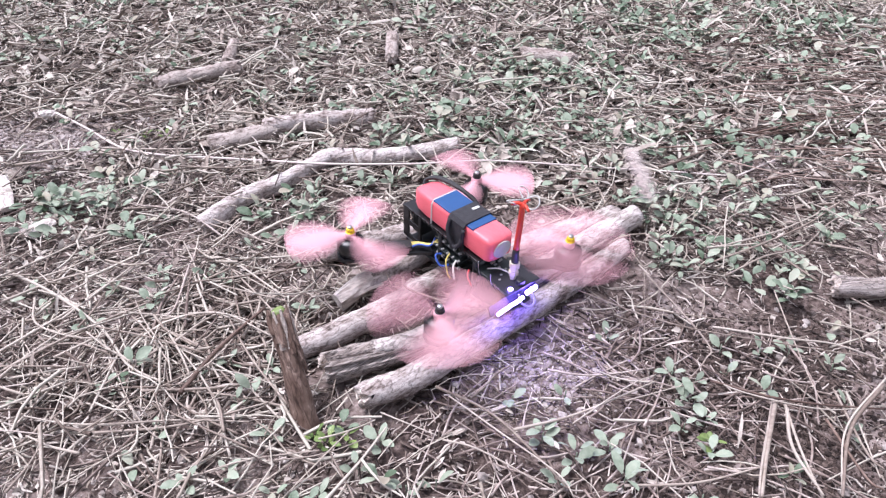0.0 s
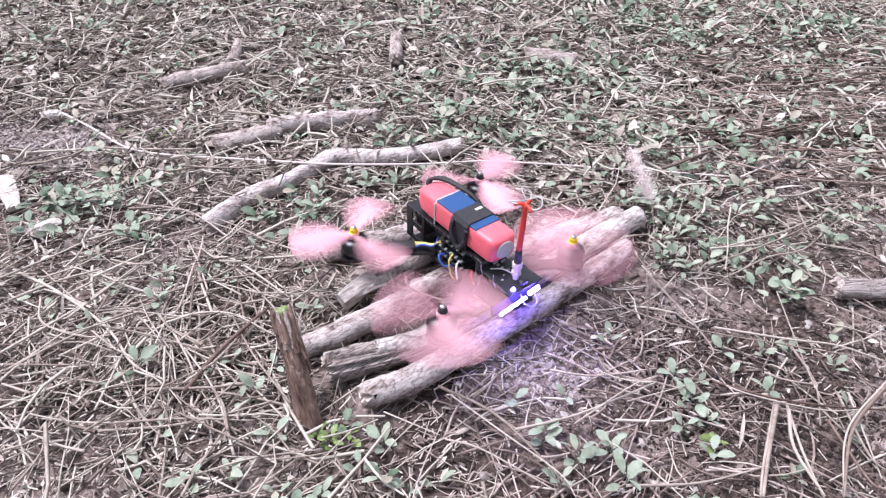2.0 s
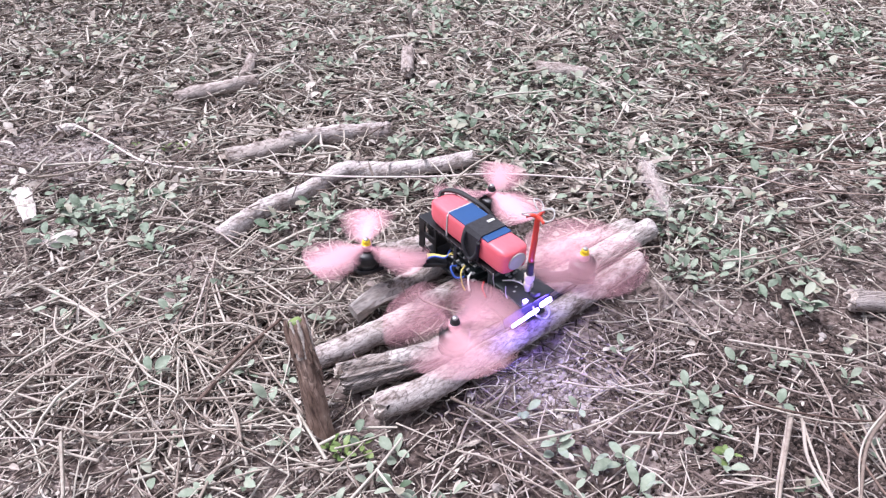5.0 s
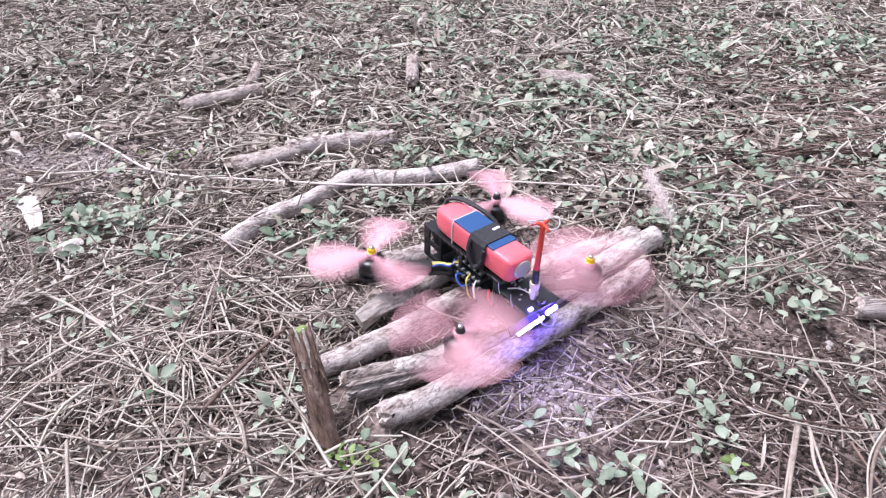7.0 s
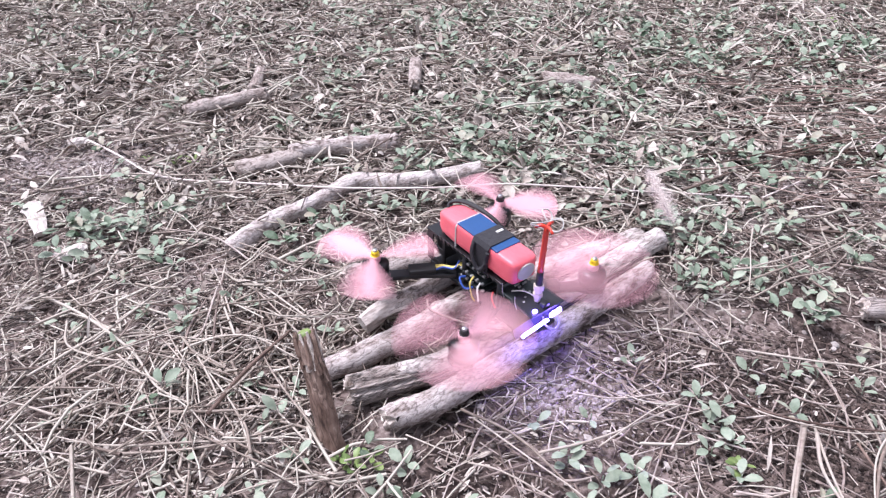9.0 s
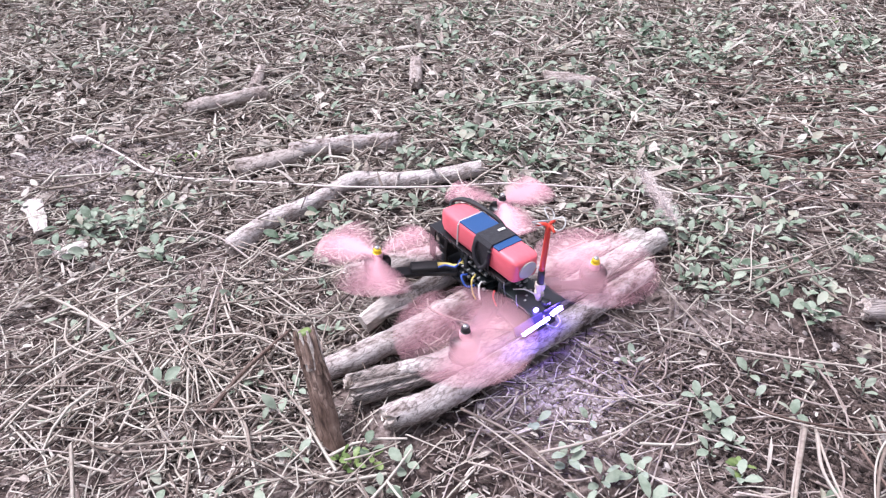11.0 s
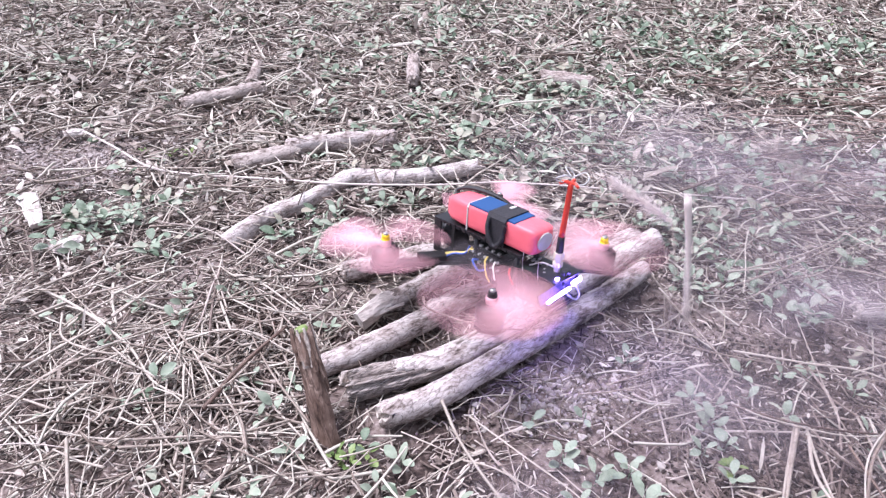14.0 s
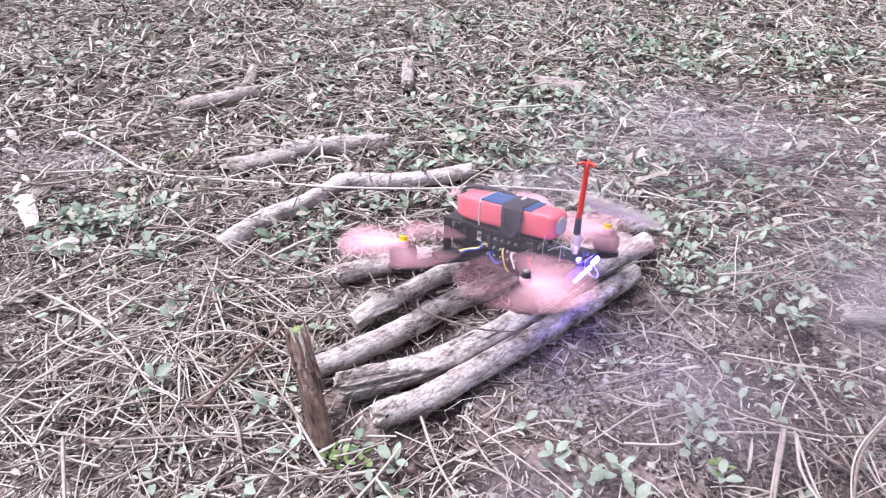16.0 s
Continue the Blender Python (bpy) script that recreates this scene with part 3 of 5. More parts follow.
def build_litter():
    l, r = stalks(15000, 0.050, 0.00085, 0.008, far=-0.2, points=4, keep=bare)
    tagged(many_tubes("straw_litter", l, r, STRAW), "matted dry pale straw and thin stems over soil", "straw", kind="stuff")
    l, r = stalks(54000, 0.015, 0.00095, 0.0045, far=-0.05, points=3, bow=0.10, tilt=0.18, keep=bare)
    tagged(many_tubes("stem_fragments", l, r, LITTER), "short broken brown stem fragments on soil", "plant litter", kind="stuff")
    l, r = stalks(38000, 0.008, 0.00065, 0.003, points=2, tilt=0.25)
    tagged(many_tubes("crumbled_litter", l, r, LITTER), "fine brown crumbled plant litter on soil", "plant litter", kind="stuff")
    l, r = stalks(21000, 0.056, 0.00125, 0.010, far=0.2, bow=0.08, points=4, keep=lambda x, y: (rng.uniform(0, 1, len(x)) < 0.075 + 0.55 * region(x, y, STRAWY)) & bare(x, y) & clear_of_logs(x, y), tilt=0.15)
    tagged(many_tubes("thick_straw", l, r, BLEACHED, 4), "thick bleached stalks matted crosswise over soil", "straw", kind="stuff")
    # the same litter goes on all round, thinner
    x, y = rng.uniform(-3.5, 3.5, 26000), rng.uniform(-3.2, 4.0, 26000)
    k = (np.abs(x) > 0.40 + 0.5 * np.clip(y + 0.4, 0, 9)) | (y > 1.2) | (y < -0.38)
    x, y = x[k], y[k]
    a, ln = rng.uniform(0, 2 * np.pi, len(x)), rng.uniform(0.03, 0.14, len(x))
    h = np.array([height(u, v) for u, v in zip(x, y)]) + rng.uniform(0.002, 0.014, len(x))
    u = np.stack([np.cos(a) * ln / 2, np.sin(a) * ln / 2, rng.normal(0, 0.004, len(x))], -1)
    c = np.stack([x, y, h], -1)
    tagged(many_tubes("field_straw", np.stack([c - u, c + u * 0.1, c + u], 1), np.full(len(x), 0.0012), STRAW), "dry straw spread thinly over the field", "straw", kind="stuff")
    # curled dead leaves, and flattened dry blades between them
    for name, count, least, most, thin, broad, mat, label in (("dead_leaves", 36000, 0.006, 0.021, 0.30, 0.62, DEADLEAF, "curled dead leaves and pale flakes in straw"),
                                                              ("dry_blades", 20000, 0.016, 0.048, 0.06, 0.13, DEADLEAF, "flattened pale dry grass blades in litter")):
        x, y = scatter(count, (-1.25, -0.42), (1.25, 1.25), -0.3)
        k = bare(x, y) & clear_of_logs(x, y) & (rng.uniform(0, 1, len(x)) < np.where(y > 0.12, 1.0, 0.55) - 0.5 * region(x, y, ((0.75, 0.45, 0.35, 0.35, 1.0),)))
        x, y = x[k], y[k]
        n = len(x)
        z = heights(x, y) + np.abs(rng.normal(0.004, 0.006, n))
        ln = (least + (most - least) * rng.uniform(0, 1, n) ** 1.6) * np.where(y > 0.2, 1.2, 0.65)
        turn = np.stack([rng.normal(0, 0.45, n), rng.normal(0, 0.35, n), rng.uniform(0, 2 * np.pi, n)], -1)
        ob = lying_leaves(name, np.stack([x, y, z], -1), ln, rng.uniform(thin, broad, n), rng.uniform(-0.3, 0.4, n), turn, mat)
        tagged(ob, label, "plant litter", kind="stuff")
    x, y = scatter(13000, (-1.2, -0.42), (1.2, 1.2), 0.5)
    crumbs("soil_clods", x, y, CLOD, "small crumbs and clods of dry soil")
    px, py = [], []
    for cx, cy, wx, wy, n in ((-0.58, 0.315, 0.09, 0.055, 7000), (0.085, -0.105, 0.032, 0.024, 1100), (0.40, 0.27, 0.06, 0.05, 1200), (-0.28, 0.60, 0.12, 0.10, 1500)):
        px.append(rng.normal(cx, wx, n))
        py.append(rng.normal(cy, wy, n))
    crumbs("dry_crumbs", np.concatenate(px), np.concatenate(py), PALECLOD, "pale dry crumbled soil on bare patches", 0.0010, 0.0026)
    # darker crumbs laid over six set patches of soil
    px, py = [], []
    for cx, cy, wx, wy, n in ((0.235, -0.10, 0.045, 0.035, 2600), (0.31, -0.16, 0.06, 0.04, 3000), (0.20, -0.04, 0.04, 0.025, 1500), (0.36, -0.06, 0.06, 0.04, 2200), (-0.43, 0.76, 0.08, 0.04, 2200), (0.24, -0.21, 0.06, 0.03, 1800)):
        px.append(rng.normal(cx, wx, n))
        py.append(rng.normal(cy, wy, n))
    crumbs("dark_crumbs", np.concatenate(px), np.concatenate(py), DARKCLOD, "dark crumbled soil between straw", 0.0007, 0.0024)


def crumbs(name, x, y, mat, label, least=0.0010, more=0.0042):
    """Small lumps of soil as one mesh."""
    v, f = [], []
    ico = bmesh.new()
    bmesh.ops.create_icosphere(ico, subdivisions=1, radius=1)
    iv, jf = np.array([q.co for q in ico.verts]), [[q.index for q in g.verts] for g in ico.faces]
    ico.free()
    for a, b, h in zip(x, y, heights(x, y)):
        s = least + more * rng.uniform() ** 4
        q = iv * s * (1 + rng.normal(0, 0.22, (len(iv), 1))) * (1, 1, 0.7) + (a, b, h + s * 0.3)
        f += [[k + len(v) for k in g] for g in jf]
        v += q.tolist()
    me = bpy.data.meshes.new(name)
    me.from_pydata(v, [], f)
    tagged(mesh_part(name, me, mat, smooth=False), label, "soil", kind="stuff")


build_litter()


def plant_leaves(count, size):
    """Poses of the leaves of one seedling: opposite pairs up a short stem."""
    out = []
    turn = rng.uniform(0, 360)
    for k in range(count):
        a = turn + 180 * (k % 2) + 80 * (k // 2) + rng.normal(0, 14)
        up = rng.uniform(4, 38)
        out.append((pose(0, 0, 0.004 + size * (0.35 * (k // 2) + rng.uniform(0.1, 0.4)), 0, 0, a) @ pose(size * 0.2, 0, 0, rng.normal(0, 14), -up, 0), size * rng.uniform(0.75, 1.15)))
    return out


def weed_patch(x, y):
    """How thick the weeds stand."""
    d = (0.03 + 0.20 * np.clip(y - 0.02, 0, 0.8)) * np.where((x < -0.15) | (x > 0.42 + 0.2 * y), 0.5, 1.0)
    return np.maximum(d, region(x, y, ((0.12, 0.53, 0.12, 0.11, 1.0), (0.33, 0.78, 0.15, 0.15, 0.9), (0.00, 0.33, 0.13, 0.07, 0.7), (0.30, 0.36, 0.20, 0.10, 0.5), (0.25, 0.12, 0.10, 0.09, 0.55),
                                       (-0.19, 0.14, 0.08, 0.05, 0.6), (-0.45, 0.13, 0.08, 0.05, 0.55), (0.60, 0.74, 0.20, 0.16, 0.55), (-0.05, 0.92, 0.26, 0.10, 0.6), (0.05, 0.45, 0.20, 0.10, 0.5), (0.40, 0.06, 0.1, 0.08, 0.35))))


def build_weeds():
    x, y = scatter(19000, (-1.2, -0.4), (1.3, 1.3), -0.1)
    k = rng.uniform(0, 1, len(x)) < weed_patch(x, y) * 0.95
    x, y = x[k], y[k]
    off = ((np.abs(x) > 0.16) | (y > 0.2) | (y < -0.16)) & clear_of_logs(x, y)
    x, y = x[off], y[off]
    n = len(x)
    size, h, turn, count = rng.uniform(0.008, 0.0195, n), heights(x, y), rng.uniform(0, 2 * np.pi, n), rng.integers(2, 6, n)
    who = np.repeat(np.arange(n), count)
    k = np.arange(len(who)) - np.repeat(np.cumsum(count) - count, count)
    m = len(who)
    a = turn[who] + np.pi * (k % 2) + 1.4 * (k // 2) + rng.normal(0, 0.25, m)
    sz = size[who]
    places = np.stack([x[who] + np.cos(a) * sz * 0.2, y[who] + np.sin(a) * sz * 0.2, h[who] + 0.008 + sz * (0.35 * (k // 2) + rng.uniform(0.1, 0.4, m))], -1)
    angles = np.stack([rng.normal(0, 0.28, m), -rng.uniform(-0.05, 0.6, m), a], -1)
    ob = lying_leaves("weeds", places, sz * rng.uniform(0.75, 1.15, m), rng.uniform(0.46, 0.68, m), rng.uniform(0.02, 0.2, m), angles, LEAF,
                      ((0.0, 0.06), (0.18, 0.62), (0.45, 1.0), (0.75, 0.82), (0.93, 0.42), (1.0, 0.05)))
    tagged(ob, "low green weed seedlings with oval leaves", "weeds", kind="stuff")


build_weeds()

SEEDLINGS = [(-0.444, 0.16), (-0.256, 0.005), (-0.181, 0.032), (-0.16, -0.031), (-0.219, -0.108), (-0.299, -0.146), (-0.387, -0.16), (-0.253, -0.197), (-0.315, -0.15),
             (-0.214, -0.244), (-0.16, -0.192), (-0.07, -0.191), (-0.022, -0.227), (0.065, -0.179), (0.091, -0.198), (0.119, -0.191),
             (0.076, -0.22), (0.126, -0.223), (0.041, -0.137), (0.088, -0.132), (0.134, -0.062), (0.187, -0.104), (0.206, -0.113), (0.2, -0.137), (0.241, -0.094), (0.206, -0.155),
             (0.202, -0.191), (0.336, -0.131), (0.355, 0.047), (0.232, 0.147), (0.275, 0.137), (0.208, 0.06), (0.159, 0.099), (-0.356, 0.055), (-0.457, 0.165), (-0.085, -0.22),
             (-0.184, -0.151), (-0.177, -0.116), (0.353, 0.228), (-0.112, -0.244), (-0.045, -0.236)]


def seedling(x, y, size, leaves, mat, label):
    ob = tagged(new("weed_seedling"), label, "seedling", "weed seedlings near the drone")
    ob.matrix_basis = Matrix.Translation((x, y, height(x, y)))
    bm = bmesh.new()
    tube(bm, [(0, 0, -0.004), (0.001, 0.001, size * 0.4), (0.001, 0, size * 0.75 + 0.004)], 0.0008, 5, 4, 0.7)
    part("stem", bm, mat, ob)
    for m, ln in plant_leaves(leaves, size):
        lv, lf = leaf_shape(ln, ln * rng.uniform(0.44, 0.60), rng.uniform(0.02, 0.15))
        me = bpy.data.meshes.new("leaf")
        me.from_pydata([tuple(m @ Vector(q)) for q in lv], [], lf)
        mesh_part("leaf", me, mat, ob)
    return ob


for k, (x, y) in enumerate(SEEDLINGS):
    seedling(x, y, rng.uniform(0.012, 0.0165) * (1.12 if 0.05 < x < 0.14 and y < -0.17 else 1.0), int(rng.integers(2, 5)) + 2 * (0.05 < x < 0.14 and y < -0.17), LEAF, "grey-green weed seedling with oval leaves in straw")
for x, y in ((-0.458, 0.318), (-0.50, 0.33), (-0.112, -0.196), (-0.098, -0.186), (-0.125, -0.190), (0.205, -0.178), (0.66, 0.92), (-0.43, 0.32)):
    seedling(x, y, rng.uniform(0.009, 0.013), 5, SPROUT, "small yellow-green sprout in straw")


def sow_seedlings():
    """More of the same seedlings among the straw, nearest the drone."""
    kinds = [seedling(*at, size, leaves, LEAF, "small grey-green weed seedling among litter") for at, size, leaves in
             (((-0.36, -0.02), 0.013, 4), ((0.30, 0.09), 0.015, 5), ((-0.10, 0.20), 0.014, 3), ((0.33, 0.02), 0.012, 4), ((-0.24, 0.06), 0.013, 2), ((0.02, 0.25), 0.015, 4))]
    x, y = rng.uniform(-0.55, 0.6, 1500), rng.uniform(-0.25, 0.36, 1500)
    k = (rng.uniform(0, 1, 1500) < weed_patch(x, y) * 0.5 + 0.035) & clear_of_logs(x, y) & ((np.abs(x) > 0.17) | (y > 0.18)) & (np.abs(x) < 0.44 + 0.5 * (y + 0.4))
    for j, (a, b) in enumerate(list(zip(x[k], y[k]))[:160]):
        copy_thing(kinds[j % 6], pose(a, b, height(a, b), 0, 0, rng.uniform(0, 360)))


sow_seedlings()


# ---- single dry stalks ----
def stalk(points, radius, label="long dry straw stalk lying across the litter", name="dry_stalk", taper=0.6, mat=STALK):
    ob = tagged(new(name), label, "straw", "long dry stalks")
    p = [Vector(q) for q in points]
    ob.matrix_basis = Matrix.Translation(p[0])
    bm = bmesh.new()
    tube(bm, [q - p[0] for q in p], radius, 6, 6 * len(p), taper)
    part("stem", bm, mat, ob)
    return ob


stalk([(-0.606, 0.368, 0.010), (-0.539, 0.322, 0.010), (-0.470, 0.271, 0.010), (-0.404, 0.251, 0.012), (-0.325, 0.240, 0.016), (-0.246, 0.225, 0.022), (-0.170, 0.210, 0.029), (-0.071, 0.215, 0.029), (0.007, 0.228, 0.028), (0.043, 0.231, 0.026), (0.114, 0.233, 0.022), (0.186, 0.233, 0.018), (0.258, 0.235, 0.014), (0.325, 0.232, 0.012)], 0.0016, "very long pale grass stem lying over the bent branch", mat=PLUME)


stalk([(-0.28, 0.038, 0.012), (-0.183, -0.026, 0.012)], 0.0008)
stalk([(-0.242, -0.052, 0.012), (-0.184, -0.081, 0.012)], 0.0007)
stalk([(-0.456, 0.007, 0.012), (-0.378, -0.059, 0.018), (-0.332, -0.093, 0.012)], 0.0008)
stalk([(-0.343, -0.091, 0.012), (-0.269, -0.19, 0.018), (-0.226, -0.214, 0.012)], 0.0007)
stalk([(-0.219, -0.243, 0.012), (-0.172, -0.226, 0.018), (-0.116, -0.209, 0.012)], 0.0010)
stalk([(-0.367, -0.232, 0.012), (-0.329, -0.2, 0.012)], 0.0008)
stalk([(-0.262, -0.156, 0.012), (-0.228, -0.119, 0.018), (-0.215, -0.067, 0.012)], 0.0010)
stalk([(-0.412, -0.078, 0.012), (-0.349, -0.094, 0.012)], 0.0007)
stalk([(-0.071, -0.168, 0.012), (-0.022, -0.19, 0.012)], 0.0008)
stalk([(-0.294, -0.054, 0.012), (-0.235, -0.058, 0.018), (-0.185, -0.071, 0.012)], 0.0007)
stalk([(-0.417, -0.097, 0.012), (-0.36, -0.156, 0.012)], 0.0007)
stalk([(-0.309, -0.055, 0.012), (-0.281, 0.005, 0.018), (-0.28, 0.052, 0.012)], 0.0008)
stalk([(-0.315, -0.257, 0.012), (-0.27, -0.217, 0.018), (-0.242, -0.176, 0.012)], 0.0007)
stalk([(0.081, 0.019, 0.012), (0.188, -0.05, 0.018), (0.295, -0.076, 0.018), (0.386, -0.086, 0.012)], 0.0008)
stalk([(-0.014, -0.147, 0.012), (0.029, -0.189, 0.018), (0.073, -0.227, 0.018), (0.085, -0.244, 0.012)], 0.0009)
stalk([(-0.017, -0.194, 0.012), (0.014, -0.208, 0.018), (0.072, -0.24, 0.012)], 0.0010)
stalk([(0.185, 0.033, 0.012), (0.222, -0.074, 0.018), (0.216, -0.099, 0.018), (0.195, -0.122, 0.012)], 0.0010)
stalk([(0.217, -0.116, 0.012), (0.242, -0.138, 0.018), (0.301, -0.153, 0.018), (0.359, -0.141, 0.012)], 0.0008)
stalk([(0.312, 0.008, 0.012), (0.302, -0.114, 0.018), (0.308, -0.147, 0.012)], 0.0007)
stalk([(0.274, -0.144, 0.012), (0.268, -0.197, 0.018), (0.273, -0.236, 0.012)], 0.0014)
stalk([(0.266, -0.138, 0.012), (0.234, -0.209, 0.018), (0.225, -0.236, 0.012)], 0.0014)
stalk([(0.09, -0.173, 0.012), (0.142, -0.134, 0.018), (0.17, -0.114, 0.012)], 0.0009)
stalk([(0.374, -0.109, 0.012), (0.313, -0.172, 0.018), (0.288, -0.233, 0.012)], 0.0011)
stalk([(0.332, -0.127, 0.012), (0.324, -0.215, 0.012)], 0.0010)
stalk([(0.322, 0.017, 0.012), (0.404, -0.039, 0.012)], 0.0008)
stalk([(0.138, -0.146, 0.012), (0.217, -0.116, 0.012)], 0.0007)
stalk([(0.185, 0.033, 0.012), (0.166, -0.081, 0.012)], 0.0004)
stalk([(0.336, 0.232, 0.012), (0.372, 0.258, 0.012), (0.417, 0.290, 0.012)], 0.0013, "straight pale grass stem lying over weeds", mat=PLUME)
stalk([(0.502, 0.347, 0.012), (0.622, 0.478, 0.012)], 0.0015, "straight pale grass stem lying over weeds", mat=PLUME)
stalk([(0.263, 0.076, 0.012), (0.355, 0.111, 0.018), (0.456, 0.187, 0.012)], 0.0011)
stalk([(0.228, 0.441, 0.012), (0.308, 0.401, 0.018), (0.442, 0.444, 0.012)], 0.0011)
stalk([(0.469, 0.533, 0.012), (0.521, 0.652, 0.012)], 0.0010)
stalk([(-0.21, 0.862, 0.012), (-0.157, 0.713, 0.018), (-0.098, 0.576, 0.012)], 0.0010)
stalk([(-0.299, 0.773, 0.012), (-0.186, 0.784, 0.012)], 0.0010)
stalk([(-0.439, 0.055, 0.012), (-0.438, 0.119, 0.012)], 0.0010)
stalk([(-0.273, 0.217, 0.012), (-0.255, 0.172, 0.012)], 0.0016)
stalk([(-0.295, 0.339, 0.012), (-0.351, 0.597, 0.012)], 0.0006)
stalk([(0.254, 0.047, 0.014), (0.325, 0.084, 0.017), (0.386, 0.124, 0.017), (0.449, 0.177, 0.017), (0.499, 0.195, 0.014)], 0.0013, "thin kinked dry stalk over the litter", mat=STALK)
stalk([(0.268, 0.028, 0.014), (0.317, 0.059, 0.017), (0.362, 0.077, 0.017), (0.416, 0.131, 0.017), (0.470, 0.161, 0.014)], 0.0012, "thin kinked dry stalk over the litter", mat=STALK)
stalk([(0.260, 0.076, 0.014), (0.318, 0.086, 0.014)], 0.0011, "thin kinked dry stalk over the litter", mat=STALK)
stalk([(0.378, 0.091, 0.014), (0.422, 0.073, 0.017), (0.441, 0.058, 0.014)], 0.0016, "thick kinked dry stalk over the litter", mat=STALK)
stalk([(0.235, -0.051, 0.014), (0.299, -0.067, 0.017), (0.341, -0.073, 0.017), (0.379, -0.089, 0.014)], 0.0012, "thin kinked dry stalk over the litter", mat=STALK)
stalk([(0.216, -0.121, 0.014), (0.257, -0.139, 0.017), (0.301, -0.147, 0.017), (0.355, -0.147, 0.014)], 0.0012, "thin kinked dry stalk over the litter", mat=REDSTALK)
stalk([(0.266, -0.142, 0.014), (0.240, -0.201, 0.017), (0.226, -0.238, 0.014)], 0.0024, "thick kinked dry stalk over the litter", mat=STALK)
stalk([(0.273, -0.150, 0.014), (0.263, -0.193, 0.017), (0.273, -0.235, 0.014)], 0.0018, "thick kinked dry stalk over the litter", mat=STALK)
stalk([(0.299, -0.069, 0.014), (0.304, -0.121, 0.017), (0.294, -0.166, 0.014)], 0.0012, "thin kinked dry stalk over the litter", mat=BROWNSTALK)
stalk([(0.367, -0.119, 0.014), (0.317, -0.172, 0.017), (0.287, -0.235, 0.014)], 0.0020, "thick kinked dry stalk over the litter", mat=STALK)
stalk([(0.302, -0.160, 0.014), (0.310, -0.219, 0.017), (0.321, -0.228, 0.014)], 0.0013, "thin kinked dry stalk over the litter", mat=REDSTALK)
stalk([(0.321, -0.128, 0.014), (0.320, -0.195, 0.017), (0.329, -0.209, 0.014)], 0.0012, "thin kinked dry stalk over the litter", mat=STALK)
stalk([(-0.484, 0.002, 0.014), (-0.417, -0.034, 0.017), (-0.346, -0.083, 0.017), (-0.303, -0.128, 0.017), (-0.265, -0.145, 0.014)], 0.0018, "thick kinked dry stalk over the litter", mat=STALK)
stalk([(-0.433, -0.118, 0.014), (-0.389, -0.060, 0.017), (-0.371, -0.024, 0.017), (-0.335, 0.038, 0.014)], 0.0014, "thin kinked dry stalk over the litter", mat=STALK)
stalk([(-0.434, -0.039, 0.014), (-0.411, -0.079, 0.017), (-0.360, -0.096, 0.017), (-0.326, -0.084, 0.014)], 0.0013, "thin kinked dry stalk over the litter", mat=STALK)
stalk([(-0.298, -0.065, 0.014), (-0.240, -0.056, 0.017), (-0.183, -0.083, 0.014)], 0.0013, "thin kinked dry stalk over the litter", mat=STALK)
stalk([(-0.247, -0.156, 0.014), (-0.228, -0.104, 0.017), (-0.200, -0.043, 0.014)], 0.0026, "thick kinked dry stalk over the litter", mat=REDSTALK)
stalk([(-0.295, -0.067, 0.014), (-0.262, -0.110, 0.017), (-0.245, -0.135, 0.014)], 0.0014, "thin kinked dry stalk over the litter", mat=STALK)
stalk([(-0.306, -0.070, 0.014), (-0.290, -0.127, 0.017), (-0.275, -0.174, 0.014)], 0.0013, "thin kinked dry stalk over the litter", mat=STALK)
stalk([(-0.278, 0.035, 0.014), (-0.249, 0.024, 0.017), (-0.183, -0.027, 0.014)], 0.0015, "thin kinked dry stalk over the litter", mat=STALK)
stalk([(-0.420, -0.132, 0.014), (-0.353, -0.129, 0.014)], 0.0012, "thin kinked dry stalk over the litter", mat=STALK)
stalk([(-0.293, 0.049, 0.014), (-0.294, 0.018, 0.017), (-0.287, -0.051, 0.017), (-0.299, -0.063, 0.014)], 0.0015, "thin kinked dry stalk over the litter", mat=BROWNSTALK)


stalk([(-0.066, -0.009, 0.03), (-0.06, -0.03, 0.034), (-0.034, -0.046, 0.036), (-0.001, -0.057, 0.036), (0.033, -0.052, 0.03)], 0.0014, "thin curved brown twig caught on the branches", mat=BROWNSTALK)


def build_stalks():
    for k in range(240):
        y = -0.36 + 0.75 * (k / 240) ** 1.3
        x = rng.uniform(-1, 1) * (0.42 + 0.35 * (y + 0.3))
        if k % 2:
            x, y = rng.normal(-0.28, 0.10), rng.normal(-0.08, 0.09)
        if abs(x) < 0.19 and -0.16 < y < 0.19:
            continue
        a, ln = rng.uniform(0, math.pi), rng.uniform(0.05, 0.15)
        d, n = Vector((math.cos(a), math.sin(a), 0)), Vector((-math.sin(a), math.cos(a), 0))
        c = Vector((x, y, 0))
        kink = rng.normal(0, 0.05) * ln
        pts = [c - d * ln / 2, c + n * kink, c + d * ln / 2]
        lift = rng.uniform(0.008, 0.018)
        if 0.0 < x < 0.36 and -0.26 < y < 0.02 and k % 6:
            continue
        stalk([(q.x, q.y, height(q.x, q.y) + lift) for q in pts], rng.uniform(0.0008, 0.0016), "bent dry stalk on top of the straw", mat=BROWNSTALK if k % 4 == 0 else STALK)


build_stalks()


